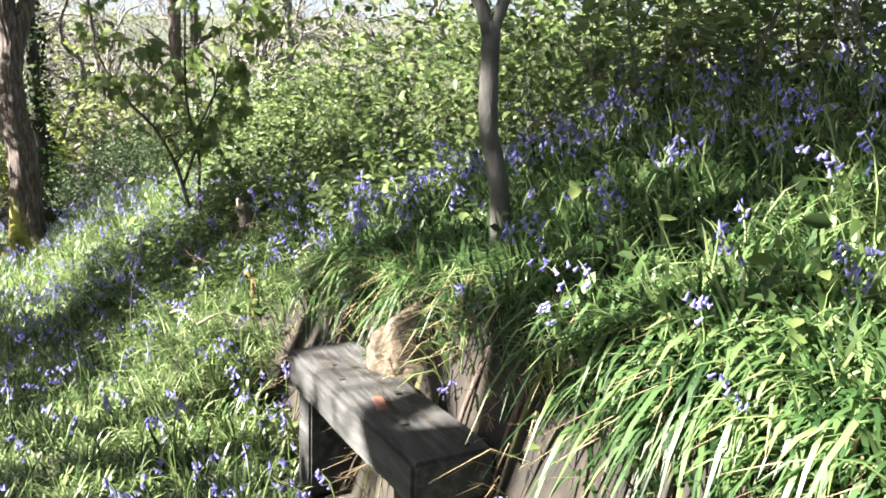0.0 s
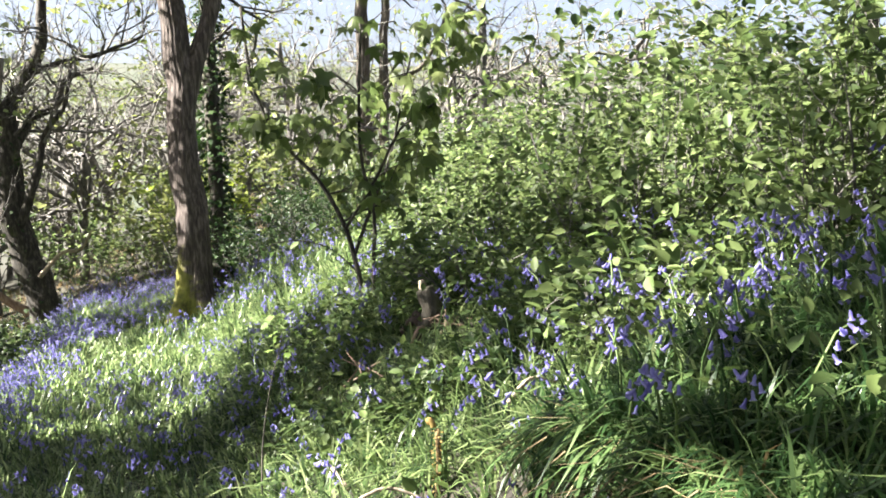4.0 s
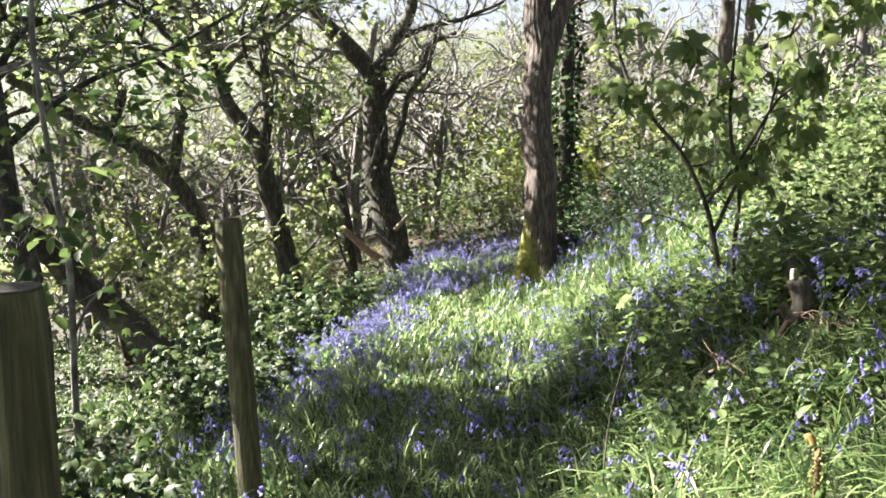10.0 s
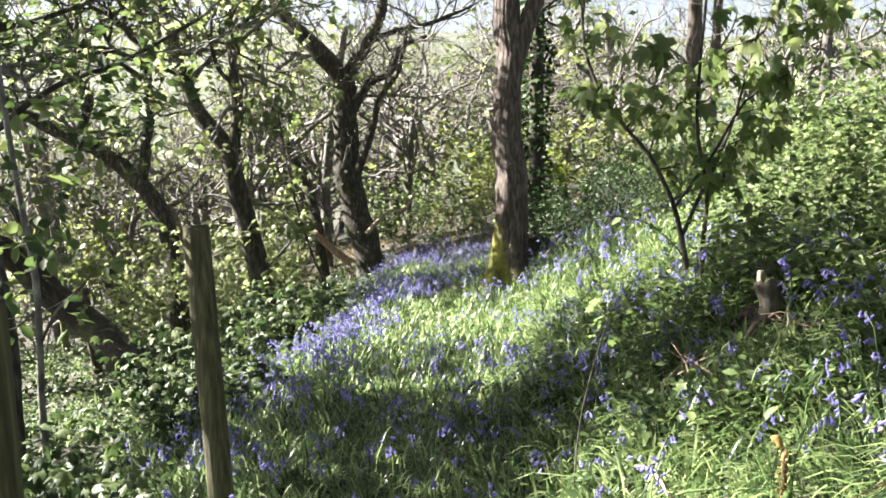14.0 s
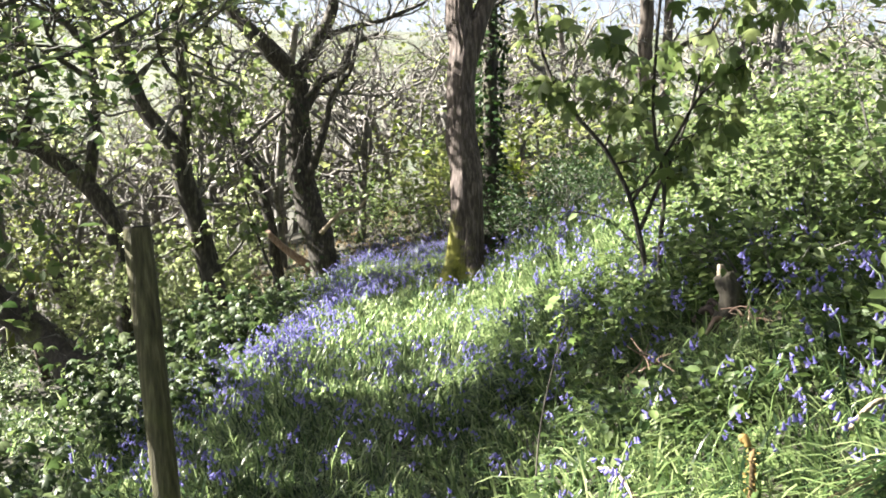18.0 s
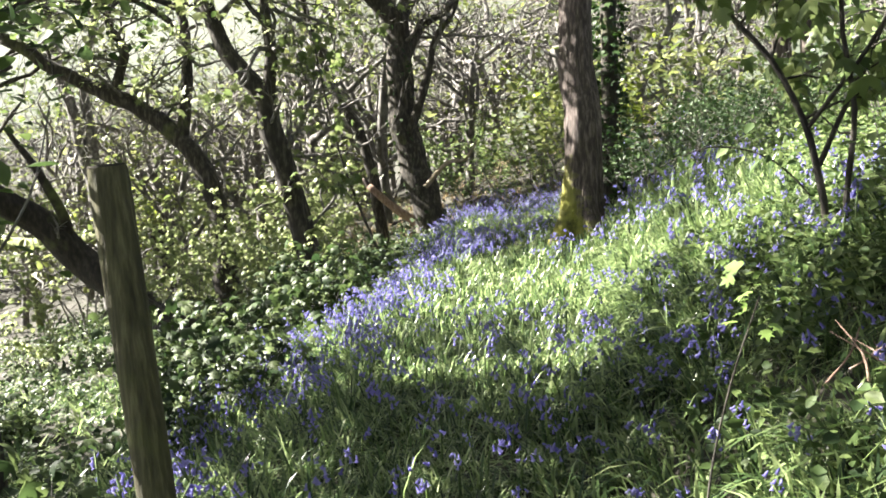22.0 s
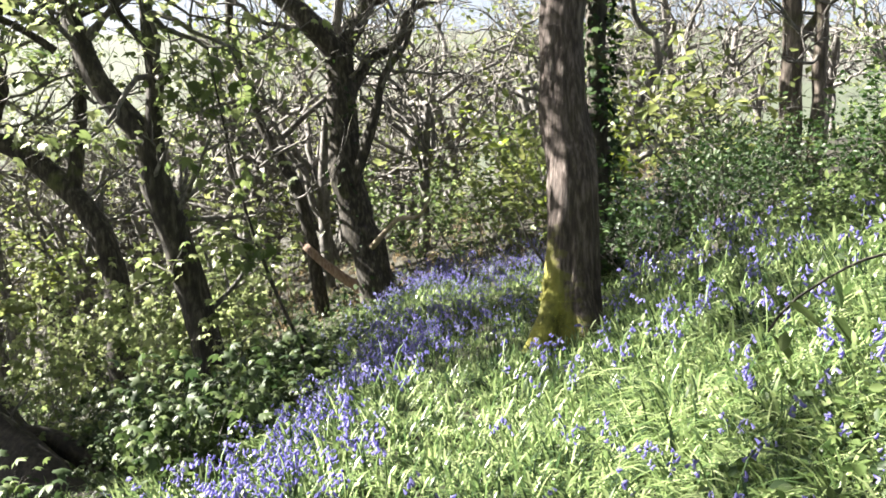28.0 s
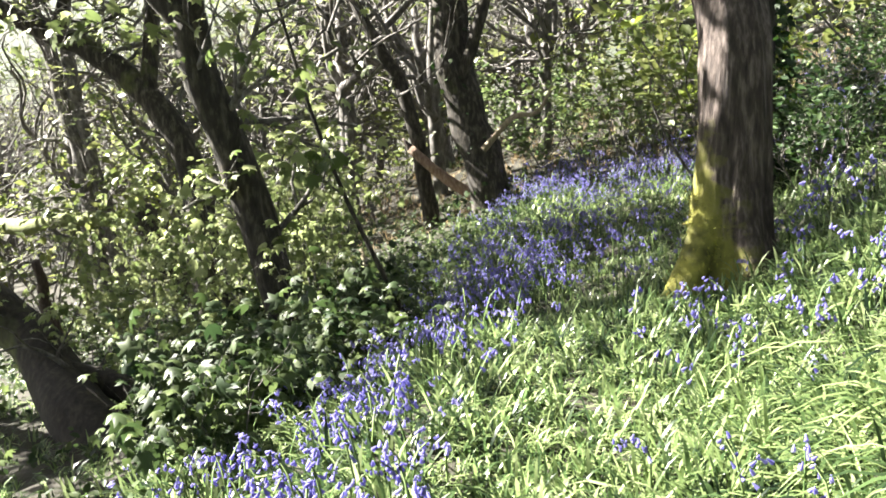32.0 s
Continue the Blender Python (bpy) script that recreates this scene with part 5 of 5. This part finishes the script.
def bluebell_mass(count, box, seed, label, scale, bells, *rings):
    rg = np.random.default_rng(seed)
    SV, SF, BV, BF = [], [], [], []
    got = 0
    while got < count:
        u, v = rg.uniform(box[0], box[1]), rg.uniform(box[2], box[3])
        if rg.uniform() > drift(u, v) * (0.4 + 1.2 * max(0, 0.5 + noise.noise(Vector((u * 1.7, v * 1.7, 9))))):
            continue
        got += 1
        x, y = to_xy(u, v)
        sv, sf, bv, bf = bell_mesh(rg, x, y, ground(x, y) - 0.01, scale * rg.uniform(0.8, 1.15), bells, *rings)
        a, b = len(SV), len(BV)
        SV += sv
        SF += [(i + a, j + a, k + a) for i, j, k in sf]
        BV += bv
        BF += [(i + b, j + b, k + b) for i, j, k in bf]
    top = new("bluebell_carpet", mesh("bluebell_carpet", np.array(BV), np.array(BF), M_BLUE))
    tagged(top, label, "bluebells", kind="stuff")
    st = child("stems", mesh("stems", np.array(SV), np.array(SF), M_STEM), top)
    tagged(st, kind="stuff")


bluebell_mass(1900, (8.8, 22.5, -2.6, 3.2), 21, "violet-blue carpet of flowering bluebells along the path", 0.98, 7, ((0, 0.0022), (0.009, 0.0044), (0.022, 0.0075)))
bluebell_mass(560, (1.0, 8.8, -1.8, 3.6), 22, "scattered violet-blue bluebells in the grass of the bank", 1.0, 7)


def bluebell(seed):
    rg = np.random.default_rng(seed)
    top = empty("bluebell")
    tagged(top, "single nodding violet-blue bluebell rising from the grass", "bluebell", "bluebells beside the path")
    n = 8
    sv, sf, bv, bf = bell_mesh(rg, 0, 0, 0, 1.0, n, ((0, 0.0016), (0.006, 0.0038), (0.016, 0.0042), (0.0205, 0.0085)))
    child("stem", mesh("stem", np.array(sv), np.array(sf), M_STEM), top)
    bv, bf, k, m = np.array(bv), np.array(bf), len(bv) // n, len(bf) // n
    for j in range(n):
        child("bell", mesh("bell", bv[j * k:(j + 1) * k], bf[:m].copy(), M_BLUE), top)
    return top


def single_bluebells(count):
    kinds = [bluebell(300 + i) for i in range(5)]
    rng, got = random.Random(91), 0
    while got < count:
        u, v = rng.uniform(1.2, 9.5), rng.uniform(-1.6, 3.0)
        if rng.random() > drift(u, v) + 0.15 * (v > 1.3 and u < 8) + 0.25 * (noise.noise(Vector((u * 1.6, v * 1.6, 2))) > 0.15):
            continue
        got += 1
        k = copy_thing(rng.choice(kinds), Matrix.Translation(at_uv(u, v, -0.01)) @ Matrix.Rotation(rng.uniform(0, 6.28), 4, "Z"))
        s = rng.uniform(0.8, 1.15)
        k.scale = (s, s, s)
    for k in kinds:
        for o in list(k.children_recursive) + [k]:
            bpy.data.objects.remove(o)


single_bluebells(290)


# ---- small things on the bank ----
def stump():
    o = Vector((-1.80, 6.46, ground(-1.80, 6.46) - 0.05))
    top = empty("rotten_stump", Matrix.Translation(o))
    tagged(top, "dark rotten mossy stump with a pale broken top among bluebells", "stump")
    tb = Tubes()
    h = 0.30 - o.z
    tb.limb([(0.05, -0.03, -0.1), (0.03, 0.0, h * 0.25), (0.05, 0.0, h * 0.6), (0.0, 0.02, h * 0.9)], 0.062, 0.042, 22, 0.02, 0.4, 0.35, 0.5, 4.0)
    child("trunk", tb.mesh("trunk", M_STUMP), top)
    tb = Tubes()
    tb.limb([(0.0, 0.02, h * 0.86), (-0.012, 0.02, h * 0.95), (-0.02, 0.025, h * 1.02)], 0.036, 0.018, 14, 0.012, 0.7, 0.5, 0.0, 7.0)
    child("broken_top", tb.mesh("broken_top", M_PALE_STICK), top, "pale broken wood")
    rng = random.Random(8)
    for k in range(9):
        a = rng.uniform(0, 6.28)
        c, d = math.cos(a), math.sin(a)
        tb = Tubes()
        tb.limb([(0.03 + c * 0.03, d * 0.03, 0.10), (0.03 + c * 0.10, d * 0.10, 0.12 + rng.uniform(0, 0.05)), (0.03 + c * 0.17, d * 0.17, 0.06)], rng.uniform(0.016, 0.03), 0.008, 8, 0.02, 0.8, 0.4, 0.0, k)
        child("splinter", tb.mesh("splinter", (M_DEAD, M_RED_TWIG, M_STUMP)[k % 3]), top, "reddish crumbling wood")


def dead_twigs(x, y, label, sticks, seed, reach, rise, r):
    rng = random.Random(seed)
    top = empty("dead_twigs", Matrix.Translation((x, y, ground(x, y))))
    tagged(top, label, "twigs")
    for k in range(sticks):
        a = rng.uniform(0, 6.28)
        h = Vector((math.cos(a), math.sin(a), 0)) * reach * rng.uniform(0.5, 1)
        o = Vector((rng.gauss(0, 0.05), rng.gauss(0, 0.05), rng.uniform(0.04, 0.12)))
        up = Vector((0, 0, rise * rng.uniform(0.1, 1)))
        tb = Tubes()
        tb.limb([o - h - up * 0.5, o + Vector((rng.gauss(0, 0.02), rng.gauss(0, 0.02), 0.02)), o + h + up], r * rng.uniform(0.7, 1.3), r * 0.4, 6, 0.04, 0.2, 0, 0, k)
        child("twig", tb.mesh("twig", M_RED_TWIG), top)


def crozier():
    x, y = -1.25, 4.68
    top = empty("fern_crozier", Matrix.Translation((x, y, ground(x, y) - 0.02)))
    tagged(top, "brown unfurling fern crozier standing in the grass", "fern")
    tb = Tubes()
    tb.limb([(0, 0, -0.02), (0.008, 0, 0.14), (-0.002, 0.01, 0.25)], 0.0095, 0.0085, 9, 0.25, 0.5, 0, 0, 1.0)
    child("stalk", tb.mesh("stalk", M_CROZIER), top)
    nrg = np.random.default_rng(12)
    scales = [(Vector((0.011 * math.cos(2.4 * k), 0.011 * math.sin(2.4 * k), 0.02 + 0.0035 * k)), Vector((math.cos(2.4 * k), math.sin(2.4 * k), 0.6))) for k in range(66)]
    child("scales", leaves("scales", scales, DIAMOND, 0.011, nrg, M_FERN, 0.4, 0.5), top, "papery brown scales")
    tb = Tubes()
    pts = []
    for k in range(15):
        t = k / 14
        a, r = 0.3 + t * 6.6, 0.011 * (1 - 0.6 * t)
        pts.append((-0.002 - 0.021 + r * math.cos(a), 0.01 + 0.006 * t, 0.25 + 0.022 * min(1, t * 3) + r * math.sin(a)))
    tb.limb(pts, 0.010, 0.007, 9, 0.006, 0.7, 0, 0, 3.0)
    child("curled_tip", tb.mesh("curled_tip", M_FERN), top, "furry brown curled tip")


def seedling(x, y, z, seed, size=0.043):
    rng, nrg = random.Random(seed), np.random.default_rng(seed)
    g = ground(x, y)
    top = empty("bright_seedling", Matrix.Translation((x, y, g)))
    tagged(top, "sunlit yellow-green seedling with lobed leaves by the path", "seedling")
    tb = Tubes()
    tb.limb([(-0.08, -0.06, -0.03), (-0.075, -0.05, (z - g) * 0.35), (-0.045, -0.03, (z - g) * 0.68), (0, 0, z - g - 0.02)], 0.004, 0.002, 6, 0.05, 0.1, 0, 0, 1.0)
    child("stalk", tb.mesh("stalk", M_OAK), top)
    for k in range(18):
        a = k * 2.4 + rng.uniform(-0.4, 0.4)
        s = rng.uniform(0.02, 0.075)
        me = leaves("leaf", [(Vector((s * math.cos(a), s * math.sin(a), z - g - 0.03 * (k % 6) + 0.06)), Vector((math.cos(a), math.sin(a), 0.2)))], LOBED if k % 3 else HANGING, size * rng.uniform(0.6, 1.05), nrg, M_BRIGHT, 0.3, 0.3)
        child("leaf", me, top)


def arch_stem(name, label, pts, r, material, leaf_n, seed):
    root = Vector(pts[0])
    top = empty(name, Matrix.Translation(root))
    tagged(top, label, "bramble")
    tb = Tubes()
    line = tb.limb([Vector(p) - root for p in pts], r, r * 0.5, 7, 0.06, 0.1, 0, 0, seed)
    child("stem", tb.mesh("stem", material), top)
    rng, nrg = random.Random(seed), np.random.default_rng(seed)
    pl = [(line[rng.randrange(len(line) // 3, len(line))] + Vector((rng.gauss(0, .05), rng.gauss(0, .05), rng.gauss(0, .04))), Vector((0, 0, -1))) for _ in range(leaf_n)]
    child("foliage", leaves("foliage", pl, OVAL, 0.09, nrg, M_LEAF), top)


stump()
dead_twigs(-1.95, 6.02, "reddish dead twigs lying crossed on the bank", 6, 3, 0.13, 0.12, 0.004)
dead_twigs(-1.62, 6.22, "heap of reddish dead twigs at the foot of the stump", 12, 4, 0.10, 0.04, 0.005)
crozier()
seedling(-2.02, 5.21, 0.33, 5)
arch_stem("arching_bramble", "dark arching bramble stem with a few leaves over the bank", [(-2.72, 8.49, -0.25), (-2.92, 8.37, 0.04), (-3.10, 8.28, 0.18), (-3.28, 8.04, 0.23), (-3.41, 7.75, 0.16), (-3.44, 7.62, 0.10)], 0.006, M_OAK, 16, 8)
for x, y, a in ((-1.38, 4.55, 20), (-0.95, 4.75, 60), (-1.1, 4.3, 100), (-1.7, 4.9, 140)):
    g = ground(x, y)
    k = empty("dry_leaf_blade", pose(x, y, g + 0.17, 0, 0, a))
    tagged(k, "pale dry strap leaf lying on the grass", "dead leaf")
    tb = Tubes()
    tb.limb([(-0.12, 0, -0.03), (0, 0.01, 0.02), (0.13, 0, -0.02)], 0.009, 0.004, 6, 0.03, 0.2, 0, 0, a)
    child("blade", tb.mesh("blade", M_PALE_STICK), k)


def far_woods():
    rg, rng = np.random.default_rng(77), random.Random(77)
    pl, sz = [], []
    for k in range(95):
        r = 60 * math.exp(rng.uniform(0.0, 2.9))
        a = radians(rng.uniform(-45, 80))
        cx, cy = -math.sin(a) * r, math.cos(a) * r
        n = rng.randint(10, 34)
        w = rng.uniform(-0.5, 0.5) + a
        s = 1.6 + r * 0.004
        for j in range(n):
            x, y = cx + (j - n / 2) * s * 0.8 * math.cos(w), cy + (j - n / 2) * s * 0.8 * math.sin(w)
            g = ground(x, y)
            h = s * rng.uniform(0.6, 1.5)
            for _ in range(18):
                pl.append((Vector((x + rng.gauss(0, s * .5), y + rng.gauss(0, s * .5), g + rng.uniform(0, 1) ** 0.7 * h)), Vector((0, 0, 1))))
                sz.append(s * 0.38)
    me = leaves("far_woods", pl, DIAMOND, np.array(sz), rg, M_FAR, 0.1)
    tagged(new("far_woods", me), "distant hedges and woods across the valley", "woods", kind="stuff")


far_woods()
